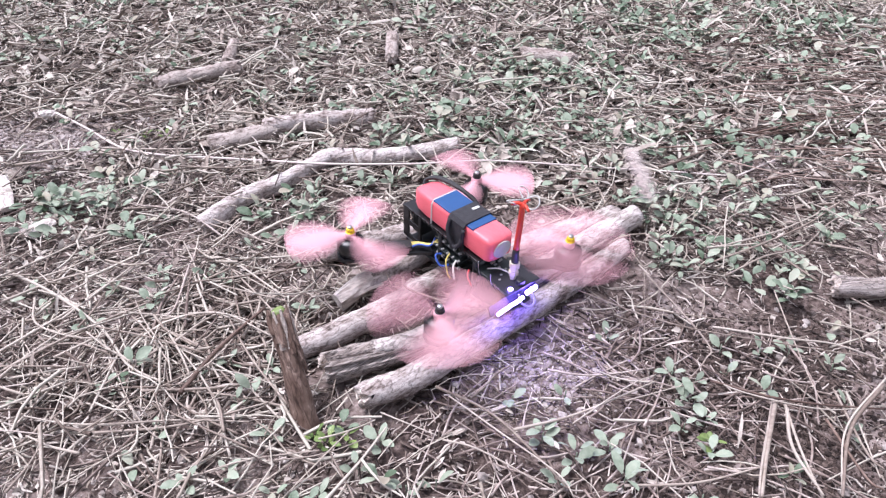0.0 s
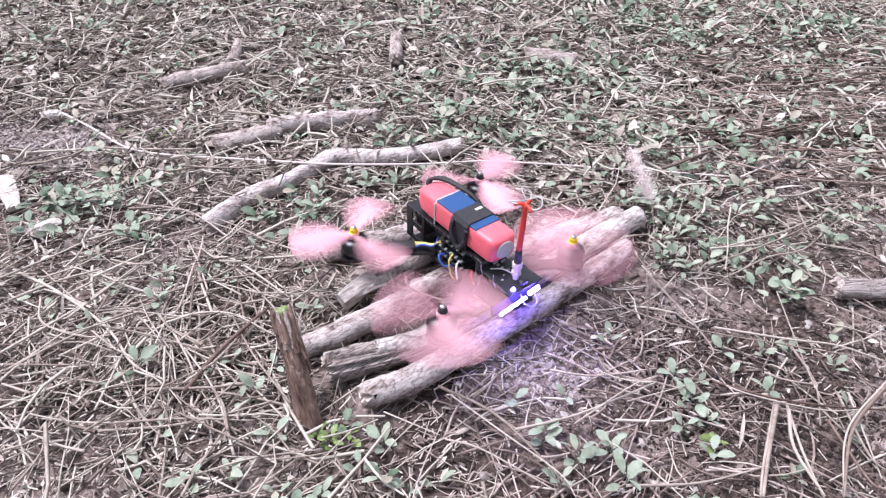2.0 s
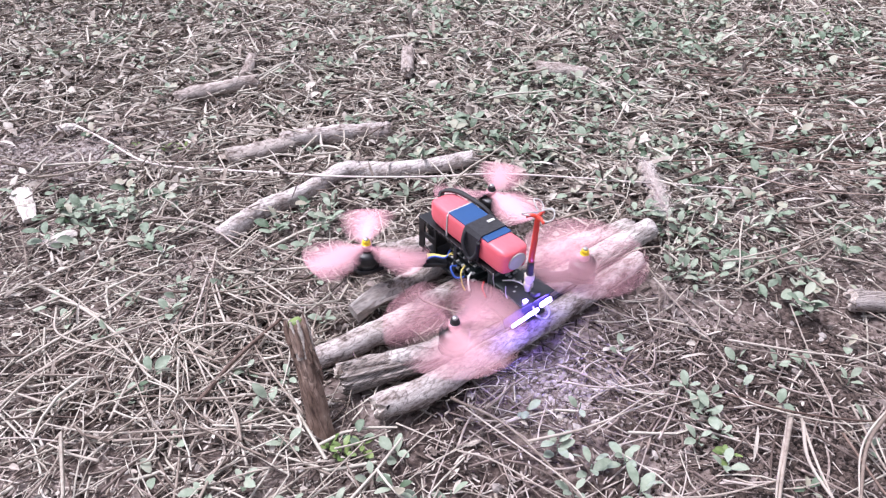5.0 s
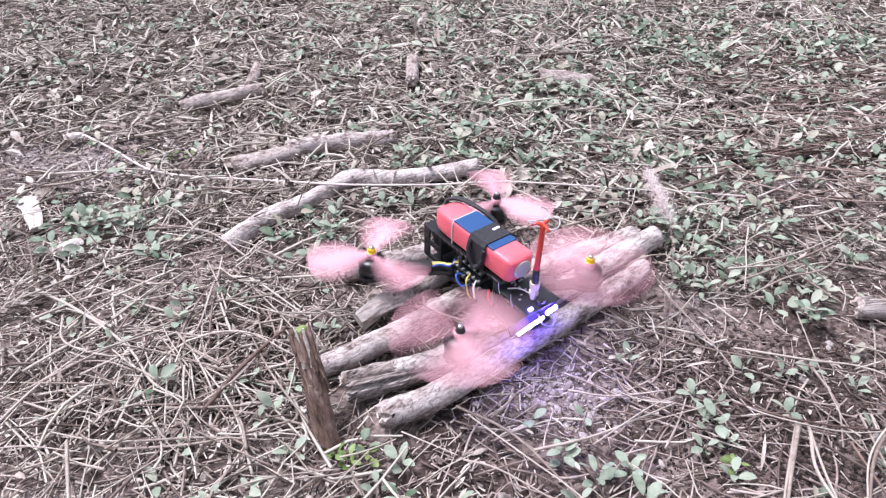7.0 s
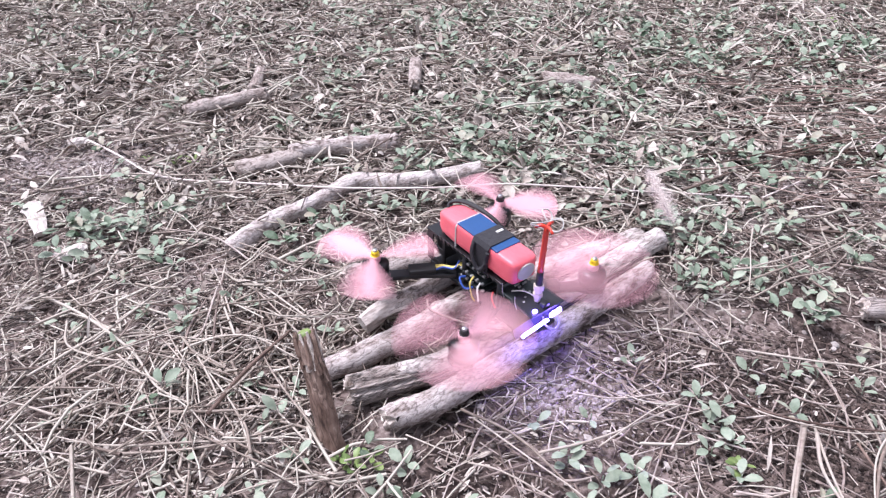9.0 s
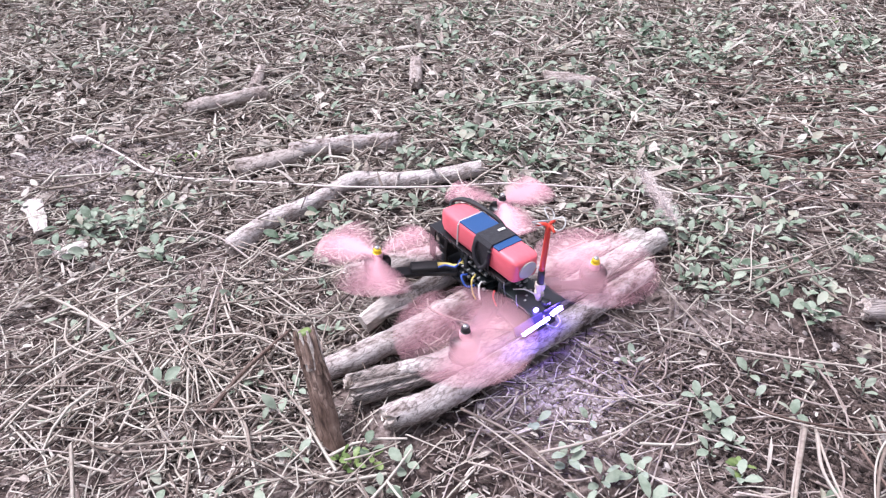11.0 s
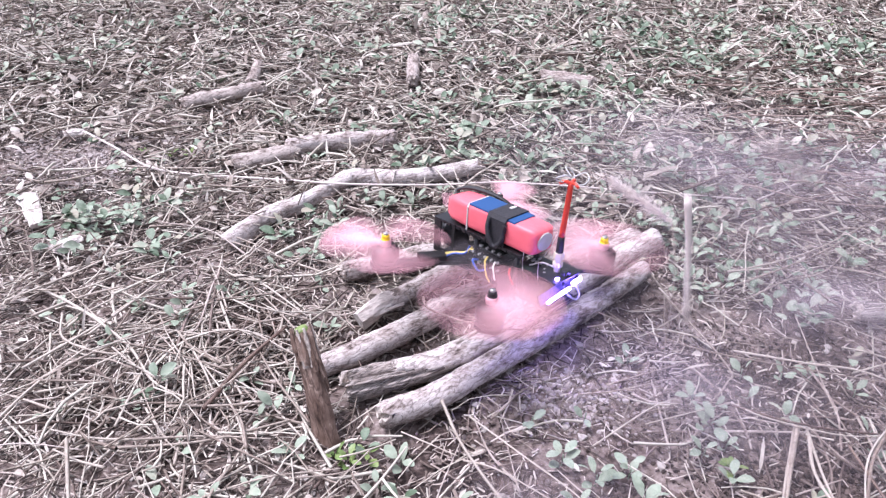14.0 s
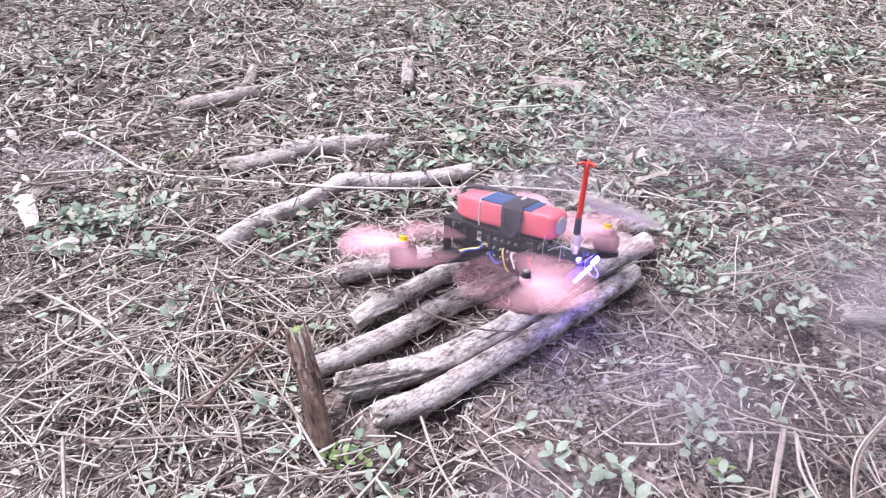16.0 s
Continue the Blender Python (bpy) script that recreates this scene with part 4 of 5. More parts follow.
def build_twigs():
    """Reddish-brown stems that lie in one drift over the weeds."""
    lines, radii = [], []
    for k in range(150):
        x, y = rng.uniform(0.34, 0.95), rng.uniform(0.22, 0.80)
        a, ln = rng.normal(0.12, 0.28), rng.uniform(0.10, 0.28)
        d = Vector((math.cos(a), math.sin(a), 0)) * ln / 2
        bow, z = rng.normal(0, 0.012), rng.uniform(0.010, 0.024)
        pts = bend([(u, v, height(u, v) + z) for u, v in ((x - d.x, y - d.y), (x - d.y * 0.1, y + bow), (x + d.x, y + d.y))], 6)
        lines.append([tuple(q) for q in pts])
        radii.append(rng.uniform(0.0008, 0.0016))
    tagged(many_tubes("stem_drift", np.array(lines), radii, REDSTALK, 5), "thin reddish-brown stems in a drift over weeds", "dry stems", kind="stuff")


build_twigs()


def build_coarse_straw():
    """Thick flattened straw that lies over the weeds of the farther field."""
    l, r = stalks(12500, 0.042, 0.00145, 0.014, far=-0.25, lo=(-1.25, 0.12), hi=(1.25, 1.25), points=4, bow=0.09, keep=lambda x, y: bare(x, y) & clear_of_logs(x, y) & (rng.uniform(0, 1, len(x)) > 0.55 * region(x, y, ((0.75, 0.45, 0.35, 0.30, 1.0),))), tilt=0.16)
    tagged(many_tubes("coarse_straw", l, r, BLEACHED, 4), "thick pale flattened straw over weeds and soil", "straw", kind="stuff")


build_coarse_straw()


def build_verge():
    """The same straw and dead leaves go on round the field, thinning out with distance."""
    own = np.random.default_rng(5)

    def spots(n):
        x, y = own.normal(0, 1.25, n), own.normal(0.35, 1.2, n)
        k = (np.abs(x) > 0.44 + 0.5 * np.clip(y + 0.4, 0, 9)) | (y > 1.24) | (y < -0.40)
        return x[k], y[k]
    x, y = spots(26000)
    a, ln = own.uniform(0, 2 * np.pi, len(x)), own.uniform(0.015, 0.08, len(x))
    u = np.stack([np.cos(a) * ln / 2, np.sin(a) * ln / 2, own.normal(0, 0.002, len(x))], -1)
    c = np.stack([x, y, heights(x, y) + own.uniform(0.002, 0.012, len(x))], -1)
    tagged(many_tubes("verge_straw", np.stack([c - u, c + u], 1), own.uniform(0.0007, 0.0015, len(x)), BLEACHED), "loose dry straw spread over the field", "straw", kind="stuff")
    x, y = spots(16000)
    n = len(x)
    turn = np.stack([own.normal(0, 0.4, n), own.normal(0, 0.3, n), own.uniform(0, 2 * np.pi, n)], -1)
    ob = lying_leaves("verge_leaves", np.stack([x, y, heights(x, y) + 0.004], -1), own.uniform(0.008, 0.026, n), own.uniform(0.3, 0.6, n), own.uniform(-0.2, 0.3, n), turn, DEADLEAF)
    tagged(ob, "curled dead leaves scattered over the field", "plant litter", kind="stuff")


build_verge()


# ---- grass plume that sways in the wash ----
def build_plume():
    foot, neck, tip = Vector((0.162, -0.084, 0.0)), Vector((0.163, 0.005, 0.120)), Vector((0.157, 0.085, 0.122))
    ob = tagged(new("grass_plume"), "thin grass stem with a feathery pale seed head", "grass")
    ob.matrix_basis = Matrix.Translation(foot)
    bm = bmesh.new()
    tube(bm, [(0, 0, 0), (neck - foot) * 0.6 + Vector((0, -0.012, 0.02)), neck - foot], 0.0005, 5, 12, 0.7)
    part("stem", bm, STALK, ob)
    a, b = neck - foot, tip - foot
    lines, radii = [], []
    for k in range(800):
        s = rng.uniform() ** 0.8
        root = a.lerp(b, s)
        w = Vector(rng.normal(0, 1, 3)).normalized()
        end = root + (b - a).normalized() * 0.008 + w * 0.017 * (1 - 0.45 * s) * rng.uniform(0.4, 1)
        lines.append([root, root.lerp(end, 0.5) + Vector((0, 0, 0.001)), end])
        radii.append(0.00018)
    me = many_tubes("seed_head", np.array(lines), radii, PLUME)
    me.parent = ob
    me["label"] = "feathery pale seed head"
    return ob, me


plume, seed_head = build_plume()


# ---- the racing drone ----
SPAN_X, SPAN_Y = 0.0833, 0.0705


def build_drone():
    ob = tagged(new("racing_drone"), "black carbon racing drone with red battery and pink propellers", "drone")
    # bottom plate and arms
    bm = bmesh.new()
    box(bm, (-0.020, -0.084, -0.033), (0.020, 0.062, -0.029), 0.0008)
    part("bottom_plate", bm, BLACK, ob, smooth=False)
    for sx in (-1, 1):
        for sy in (-1, 1):
            mot = Vector((sx * SPAN_X, sy * SPAN_Y, 0))
            root = Vector((sx * 0.012, sy * 0.030, 0))
            d = (mot - root).normalized()
            n = Vector((-d.y, d.x, 0))
            bm = bmesh.new()
            outline = []
            for q, w in ((root, 0.010), (root.lerp(mot, 0.45), 0.0062), (root.lerp(mot, 0.8), 0.0062), (mot - d * 0.004, 0.0125), (mot + d * 0.008, 0.0125), (mot + d * 0.014, 0.006)):
                outline.append((q, w))
            ring = [q + n * w for q, w in outline] + [q - n * w for q, w in outline[::-1]]
            lo = [bm.verts.new(q + Vector((0, 0, -0.029))) for q in ring]
            hi = [bm.verts.new(q + Vector((0, 0, -0.0242))) for q in ring]
            bm.faces.new(hi)
            bm.faces.new(lo[::-1])
            for k in range(len(ring)):
                bm.faces.new((lo[k], lo[(k + 1) % len(ring)], hi[(k + 1) % len(ring)], hi[k]))
            bmesh.ops.recalc_face_normals(bm, faces=bm.faces)
            bmesh.ops.bevel(bm, geom=list(bm.edges), offset=0.0006, segments=1, affect="EDGES")
            arm = part("arm", bm, BLACK, ob, smooth=False)
            # speed controller in shrink sleeve on each arm, with its wires
            bm = bmesh.new()
            c = root.lerp(mot, 0.42)
            turn = Matrix.Translation(c) @ d.to_track_quat("X", "Z").to_matrix().to_4x4()
            box(bm, (-0.014, -0.0065, -0.0242), (0.014, 0.0065, -0.0185), 0.0012, turn)
            part("speed_controller", bm, RUBBER, arm, "black sleeved speed controller")
            for k, (mat, label) in enumerate(() if sy < 0 else ((WIREYELLOW, "yellow wire"), (WIREYELLOW, "yellow wire"), (WIREBLUE, "blue wire"))):
                s = root.lerp(mot, 0.27) + n * (k - 1) * 0.004
                e = Vector((sx * 0.012, sy * (0.016 + 0.004 * k), 0))
                bm = bmesh.new()
                tube(bm, [s + Vector((0, 0, -0.021)), s.lerp(e, 0.35) + Vector((0, 0, -0.0175)), s.lerp(e, 0.7) + Vector((sx * 0.002, -0.003 * k, -0.015)), e + Vector((0, 0, -0.010))], 0.0010, 6, 12)
                part("wire", bm, mat, ob, label)
            # motor
            bm = bmesh.new()
            at = Matrix.Translation((mot.x, mot.y, 0))
            lathe(bm, [(0.010, -0.0242), (0.0118, -0.0235), (0.0118, -0.0205), (0.0085, -0.020), (0.0085, -0.018)], 24, at)
            motor = part("motor_base", bm, BLACK, ob)
            bm = bmesh.new()
            lathe(bm, [(0.0132, -0.0195), (0.0138, -0.019), (0.0138, -0.009), (0.0120, -0.0068), (0.0060, -0.0060), (0.0025, -0.0055)], 28, at)
            part("motor_bell", bm, BLACK, motor, "black motor bell")
            for k in range(9):
                bm = bmesh.new()
                a = 2 * math.pi * k / 9
                box(bm, (-0.0012, -0.0022, -0.0012), (0.0008, 0.0022, 0.0055), 0.0004, at @ pose(0.0088 * math.cos(a), 0.0088 * math.sin(a), -0.019, 0, 0, math.degrees(a)))
                part("coil", bm, BRASS, motor, "copper coil")
    # nose cage and top plate
    bm = bmesh.new()
    box(bm, (-0.0185, -0.046, 0.006), (0.0185, 0.070, 0.0088), 0.0007)
    part("top_plate", bm, BLACK, ob, smooth=False)
    for sx in (-1, 1):
        bm = bmesh.new()
        box(bm, (sx * 0.0175 - 0.001, 0.040, -0.029), (sx * 0.0175 + 0.001, 0.044, 0.006), 0.0004)
        box(bm, (sx * 0.0175 - 0.001, 0.060, -0.029), (sx * 0.0175 + 0.001, 0.069, 0.006), 0.0004)
        box(bm, (sx * 0.0175 - 0.001, 0.040, -0.012), (sx * 0.0175 + 0.001, 0.069, -0.006), 0.0004)
        box(bm, (sx * 0.0175 - 0.001, 0.040, -0.029), (sx * 0.0175 + 0.001, 0.069, -0.024), 0.0004)
        part("side_plate", bm, BLACK, ob, "black cut-out nose plate", smooth=False)
        for y in (-0.040, 0.012):
            bm = bmesh.new()
            lathe(bm, [(0.0025, -0.029), (0.0025, 0.006)], 8, Matrix.Translation((sx * 0.0150, y, 0)))
            part("standoff", bm, BLACK, ob)
        for k in range(14):
            bm = bmesh.new()
            box(bm, (sx * 0.0188 - 0.0008, -0.036 + 0.0068 * k, 0.0062), (sx * 0.0188 + 0.0008, -0.0335 + 0.0068 * k, 0.0096), 0.0003)
            part("plate_tooth", bm, BLACK, ob, smooth=False)
    bm = bmesh.new()
    box(bm, (-0.012, 0.046, -0.022), (0.012, 0.062, -0.002), 0.002)
    cam_box = part("flight_camera", bm, RUBBER, ob, "small black camera in the nose")
    bm = bmesh.new()
    lathe(bm, [(0.007, 0.0), (0.0075, 0.006), (0.006, 0.012), (0.002, 0.0122)], 18, pose(0, 0.062, -0.010, -90, 0, 0))
    part("lens", bm, BLACK, cam_box)
    # boards between the plates
    for z, half in ((-0.022, 0.017), (-0.013, 0.018), (-0.004, 0.016)):
        bm = bmesh.new()
        box(bm, (-half, -0.020, z), (half, 0.020, z + 0.0016), 0.0003)
        board = part("circuit_board", bm, BOARD, ob, smooth=False)
        for k in range(9):
            bm = bmesh.new()
            s, side = rng.uniform(0.0012, 0.003), (-1, 1)[k % 2]
            x, y = side * (half - 0.001), -0.018 + 0.004 * k
            box(bm, (x - 0.0016, y - s / 2, z + 0.0016), (x + 0.0016, y + s / 2, z + 0.0036), 0.0003)
            part("component", bm, CHIP, board, "pale solder joint or chip", smooth=False)
    for y0 in (-0.043,):
        bm = bmesh.new()
        box(bm, (-0.0165, y0 - 0.034, -0.006), (0.0165, y0 + 0.002, -0.0025), 0.0006)
        tx = part("video_transmitter", bm, BOARD, ob, "dark transmitter board at the tail", smooth=False)
        for k in range(14):
            bm = bmesh.new()
            x, y = rng.uniform(-0.013, 0.013), y0 - rng.uniform(0.002, 0.030)
            box(bm, (x - 0.0012, y - 0.0009, -0.0025), (x + 0.0012, y + 0.0009, -0.0008), 0.0002)
            part("component", bm, CHIP, tx, smooth=False)
    # loose wires at the flank
    for pts, mat, r in (([(-0.018, -0.006, -0.008), (-0.026, -0.010, -0.010), (-0.027, -0.014, -0.022), (-0.026, -0.018, -0.028)], WIREYELLOW, 0.0009),
                        ([(-0.018, -0.016, -0.010), (-0.025, -0.020, -0.012), (-0.028, -0.026, -0.022)], WIREWHITE, 0.0010),
                        ([(-0.017, -0.034, -0.010), (-0.022, -0.038, -0.013), (-0.021, -0.043, -0.022)], WIRERED, 0.0009),
                        ([(-0.018, 0.006, -0.016), (-0.026, 0.006, -0.014), (-0.026, -0.002, -0.022), (-0.018, -0.006, -0.022)], WIREBLUE, 0.0011),
                        ([(0.018, 0.0, -0.010), (0.027, -0.008, -0.010), (0.020, -0.02, -0.016)], WIREWHITE, 0.0010),
                        ([(-0.008, -0.050, -0.002), (-0.004, -0.062, 0.004), (0.002, -0.072, 0.001)], WIREWHITE, 0.0007)):
        bm = bmesh.new()
        tube(bm, pts, r, 6, 14)
        part("wire", bm, mat, ob)
    # battery pack: boxy with tapered, wrapped ends
    bm = bmesh.new()
    rings = []
    for y, w, h in ((-0.058, 0.0115, 0.0095), (-0.055, 0.0150, 0.0120), (-0.050, 0.0160, 0.0130), (0.034, 0.0160, 0.0130), (0.050, 0.0150, 0.0122), (0.057, 0.0120, 0.0095), (0.0585, 0.0085, 0.006)):
        ring = []
        for k in range(24):
            a = 2 * math.pi * (k + 0.5) / 24
            ca, sa = math.cos(a), math.sin(a)
            e = 0.28
            ring.append(bm.verts.new((w * math.copysign(abs(ca) ** e, ca), y + 0.0006 * noise.noise(Vector((k, y * 80, 0))), 0.0232 + h * math.copysign(abs(sa) ** e, sa) + 0.0005 * noise.noise(Vector((k * 0.7, y * 60, 3))))))
        rings.append(ring)
    for a, b in zip(rings, rings[1:]):
        for k in range(24):
            bm.faces.new((a[k], b[k], b[(k + 1) % 24], a[(k + 1) % 24]))
    bm.faces.new(rings[0])
    bm.faces.new(rings[-1][::-1])
    bmesh.ops.recalc_face_normals(bm, faces=bm.faces)
    battery = part("battery", bm, RED, ob, "red shrink-wrapped battery pack")
    bm = bmesh.new()
    lathe(bm, [(0.0100, 0.0), (0.0100, 0.0010), (0.0088, 0.0014), (0.002, 0.0014)], 24, pose(0, -0.0578, 0.0232, 90, 0, 0) @ Matrix.Diagonal((1.05, 0.88, 1, 1)))
    part("end_pad", bm, GREYPAD, battery, "pale grey end pad")
    bm = bmesh.new()
    box(bm, (-0.0148, -0.033, 0.0350), (0.0148, 0.026, 0.0371), 0.0008)
    part("label_pad", bm, BLUE, battery, "blue pad on top of the battery", smooth=False)

    def band(y0, y1, out, mat, name, label):
        bm = bmesh.new()
        w, lo, hi = 0.0162 + out, 0.0060, 0.0364 + out
        loop = [(-w, lo), (-w, hi - 0.004), (-w + 0.003, hi), (w - 0.003, hi), (w, hi - 0.004), (w, lo)]
        inner = [(-w + 0.0012, lo), (-w + 0.0012, hi - 0.0042), (-w + 0.0036, hi - 0.0011), (w - 0.0036, hi - 0.0011), (w - 0.0012, hi - 0.0042), (w - 0.0012, lo)]
        rows = [[bm.verts.new((x, y, z)) for x, z in line] for line, y in ((loop, y0), (loop, y1), (inner, y1), (inner, y0))]
        for i in range(4):
            a, b = rows[i], rows[(i + 1) % 4]
            for k in range(5):
                bm.faces.new((a[k], a[k + 1], b[k + 1], b[k]))
        for k in (0, 5):
            bm.faces.new([row[k] for row in rows])
        bmesh.ops.recalc_face_normals(bm, faces=bm.faces)
        return part(name, bm, mat, battery, label, smooth=False)
    band(-0.024, -0.001, 0.0020, STRAP, "strap", "black battery strap")
    band(0.0255, 0.0268, 0.0006, GREYPAD, "tape_edge", "thin pale tape edge")
    bm = bmesh.new()
    tube(bm, [(-0.0185, -0.004, 0.034), (-0.022, -0.006, 0.022), (-0.021, -0.014, 0.008), (-0.0195, -0.022, 0.016), (-0.0185, -0.024, 0.032)], 0.0022, 8, 18)
    part("strap_tail", bm, STRAP, battery, "loose loop of black strap")
    bm = bmesh.new()
    box(bm, (0.004, -0.012, 0.0386), (0.012, -0.009, 0.0394), 0.0002)
    part("strap_mark", bm, WIREWHITE, battery, "small white mark on the strap", smooth=False)
    for k, dx in enumerate((0.0, 0.0034)):
        bm = bmesh.new()
        tube(bm, [(-0.002 + dx, 0.056, 0.030), (0.003 + dx, 0.060, 0.0355), (0.012 + dx, 0.048, 0.0385), (0.018 + dx * 0.3, 0.018, 0.0375), (0.0205 + dx * 0.3, 0.000, 0.030), (0.021, -0.008, 0.014)], 0.0018, 8, 26)
        part("power_lead", bm, RUBBER, battery, "thick black power lead")
    bm = bmesh.new()
    box(bm, (0.0185, -0.016, 0.008), (0.0275, 0.004, 0.017), 0.0015)
    part("power_plug", bm, RUBBER, battery, "dark power plug")
    # antenna
    bm = bmesh.new()
    lathe(bm, [(0.0030, -0.0025), (0.0030, 0.004), (0.0048, 0.0042), (0.0048, 0.0085), (0.0036, 0.0088), (0.0036, 0.012), (0.0050, 0.0122), (0.0050, 0.0185), (0.0030, 0.019)], 6, Matrix.Translation((0.001, -0.075, 0)))
    antenna = part("antenna", bm, BRASS, ob, "brass threaded antenna base", smooth=False)
    line = [(0.001, -0.075, 0.018), (-0.001, -0.0765, 0.036), (-0.004, -0.080, 0.066), (-0.0065, -0.0825, 0.091)]
    bm = bmesh.new()
    tube(bm, line[:2], 0.0036, 12, 4, 0.85)
    part("sleeve", bm, RUBBER, antenna, "black antenna sleeve")
    bm = bmesh.new()
    tube(bm, line[1:], 0.0028, 12, 10, 0.9)
    part("tube", bm, REDTUBE, antenna, "orange-red antenna tube")
    top = Vector(line[-1])
    for k in range(3):
        a = math.radians(120 * k + 15)
        d, n = Vector((math.cos(a), math.sin(a), 0)), Vector((-math.sin(a), math.cos(a), 0))
        bm = bmesh.new()
        tube(bm, [top, top + d * 0.012 + n * 0.002 + Vector((0, 0, 0.002)), top + d * 0.0135 + n * 0.007 + Vector((0, 0, 0.007)), top + n * 0.009 + d * 0.006 + Vector((0, 0, 0.010)), top + Vector((0, 0, 0.005))], 0.0006, 6, 20)
        part("lobe", bm, GREYPAD, antenna, "thin wire antenna lobe")
        bm = bmesh.new()
        tube(bm, [top + Vector((0, 0, -0.001)), top + d * 0.005 + Vector((0, 0, 0.001)), top + d * 0.010 + Vector((0, 0, -0.001))], 0.0019, 6, 6, 0.7)
        part("collar_arm", bm, REDTUBE, antenna)
    bm = bmesh.new()
    box(bm, (-0.020, -0.0900, -0.0030), (0.022, -0.060, -0.0012), 0.0006)
    part("tail_plate", bm, TAILPLATE, ob, "black tail plate over the lights", smooth=False)
    # tail light board, tilted with the tail
    tail = Matrix.Translation((-0.009, -0.0865, -0.0105)) @ pose(0, 0, 0, -18, -7, 0)
    bm = bmesh.new()
    box(bm, (-0.029, -0.0005, -0.0060), (0.029, 0.0012, 0.0050), 0.0005, tail)
    light = part("light_board", bm, TAIL, ob, "tail light board in violet glow", smooth=False)
    for x0, x1, z0, z1 in ((-0.026, 0.007, -0.0034, -0.0004), (0.010, 0.024, -0.0020, 0.0022)):
        bm = bmesh.new()
        box(bm, (x0, -0.0085, z0), (x1, -0.0065, z1), 0.0008, tail)
        part("light_strip", bm, LEDGLOW, light, "glowing violet-white light strip")
    # added glow: the bright spot by the antenna, throwing violet on the plate
    bm = bmesh.new()
    box(bm, (-0.0140, -0.0870, -0.0010), (-0.0100, -0.0842, 0.0004), 0.0004)
    part("added_glow", bm, LEDGLOW, light, "small violet-white glow added on the tail plate")
    bm = bmesh.new()
    tube(bm, [(-0.002, -0.086, -0.010), (-0.004, -0.094, -0.016), (0.004, -0.098, -0.022), (0.012, -0.096, -0.020), (0.012, -0.090, -0.013)], 0.0010, 6, 18)
    part("cable_tie", bm, CLEAR, ob, "clear cable tie loop")
    bm = bmesh.new()
    box(bm, (-0.003, -0.088, -0.012), (0.005, -0.082, 0.004), 0.001)
    part("antenna_mount", bm, TAILPLATE, ob, "plastic antenna mount")
    for k, (x, y) in enumerate(((-0.018, -0.050), (0.018, -0.046), (-0.02, -0.07))):
        bm = bmesh.new()
        tube(bm, [(x, y, -0.004), (x * 1.3, y - 0.003, 0.008), (x * 1.5, y - 0.006, 0.020)], 0.0005, 5, 8, 0.6)
        part("tie_end", bm, CLEAR, ob)
    return ob


def blade_mesh(hand):
    """One propeller blade along x: twisted, cambered, rounded at the tip."""
    me = bpy.data.meshes.new("blade")
    v, f = [], []
    st = [(0.004, 0.0070, 34), (0.012, 0.0120, 30), (0.022, 0.0240, 25), (0.034, 0.0295, 20), (0.046, 0.0300, 16), (0.056, 0.0270, 13), (0.062, 0.0210, 11), (0.0645, 0.0120, 10)]
    for r, chord, twist in st:
        t = math.radians(twist) * hand
        for s in (-0.5, -0.2, 0.15, 0.5):
            for side in (1, -1):
                y, z = s * chord, side * 0.0006 * (1 - (2 * s) ** 2 * 0.7) + 0.0008 * (1 - 4 * s * s)
                v.append((r, y * math.cos(t) - z * math.sin(t), y * math.sin(t) + z * math.cos(t)))
    for k in range(len(st) - 1):
        a, b = 8 * k, 8 * (k + 1)
        for s in range(3):
            i = 2 * s
            f.append((a + i, b + i, b + i + 2, a + i + 2))
            f.append((a + i + 1, a + i + 3, b + i + 3, b + i + 1))
        f += [(a, a + 1, b + 1, b), (a + 6, b + 6, b + 7, a + 7)]
    e = 8 * (len(st) - 1)
    f += [(e, e + 1, e + 3, e + 2), (e + 2, e + 3, e + 5, e + 4), (e + 4, e + 5, e + 7, e + 6)]
    me.from_pydata(v, [], f)
    return me


def build_propeller(drone, x, y, hand, nut):
    bm = bmesh.new()
    lathe(bm, [(0.0052, -0.0056), (0.0056, -0.005), (0.0056, 0.0005), (0.0050, 0.0014), (0.003, 0.0016)], 20)
    hub = part("propeller", bm, PINK, drone, "spinning pink three-bladed propeller")
    hub.matrix_basis = Matrix.Translation((x, y, 0.0))
    blade = blade_mesh(hand)
    for k in range(3):
        b = new("blade", blade)
        if not blade.materials:
            blade.materials.append(PINK)
        b.parent = hub
        b.matrix_basis = pose(0, 0, -0.002, 0, 0, 120 * k)
    bm = bmesh.new()
    lathe(bm, [(0.0048, 0.0014), (0.0048, 0.0019), (0.0039, 0.0021), (0.0039, 0.0054), (0.0033, 0.0062), (0.0024, 0.0064)], 12)
    part("nut", bm, nut, hub, "locking nut", smooth=False)
    bm = bmesh.new()
    lathe(bm, [(0.0026, 0.0058), (0.0026, 0.0080), (0.0020, 0.0085)], 12)
    part("shaft", bm, STEEL, hub)
    return hub


drone = build_drone()
prop_rear_left = build_propeller(drone, -SPAN_X, -SPAN_Y, 1, RUBBER)
prop_rear_right = build_propeller(drone, SPAN_X, -SPAN_Y, -1, YELLOW)
prop_front_left = build_propeller(drone, -SPAN_X, SPAN_Y, -1, YELLOW)
prop_front_right = build_propeller(drone, SPAN_X, SPAN_Y, 1, RUBBER)


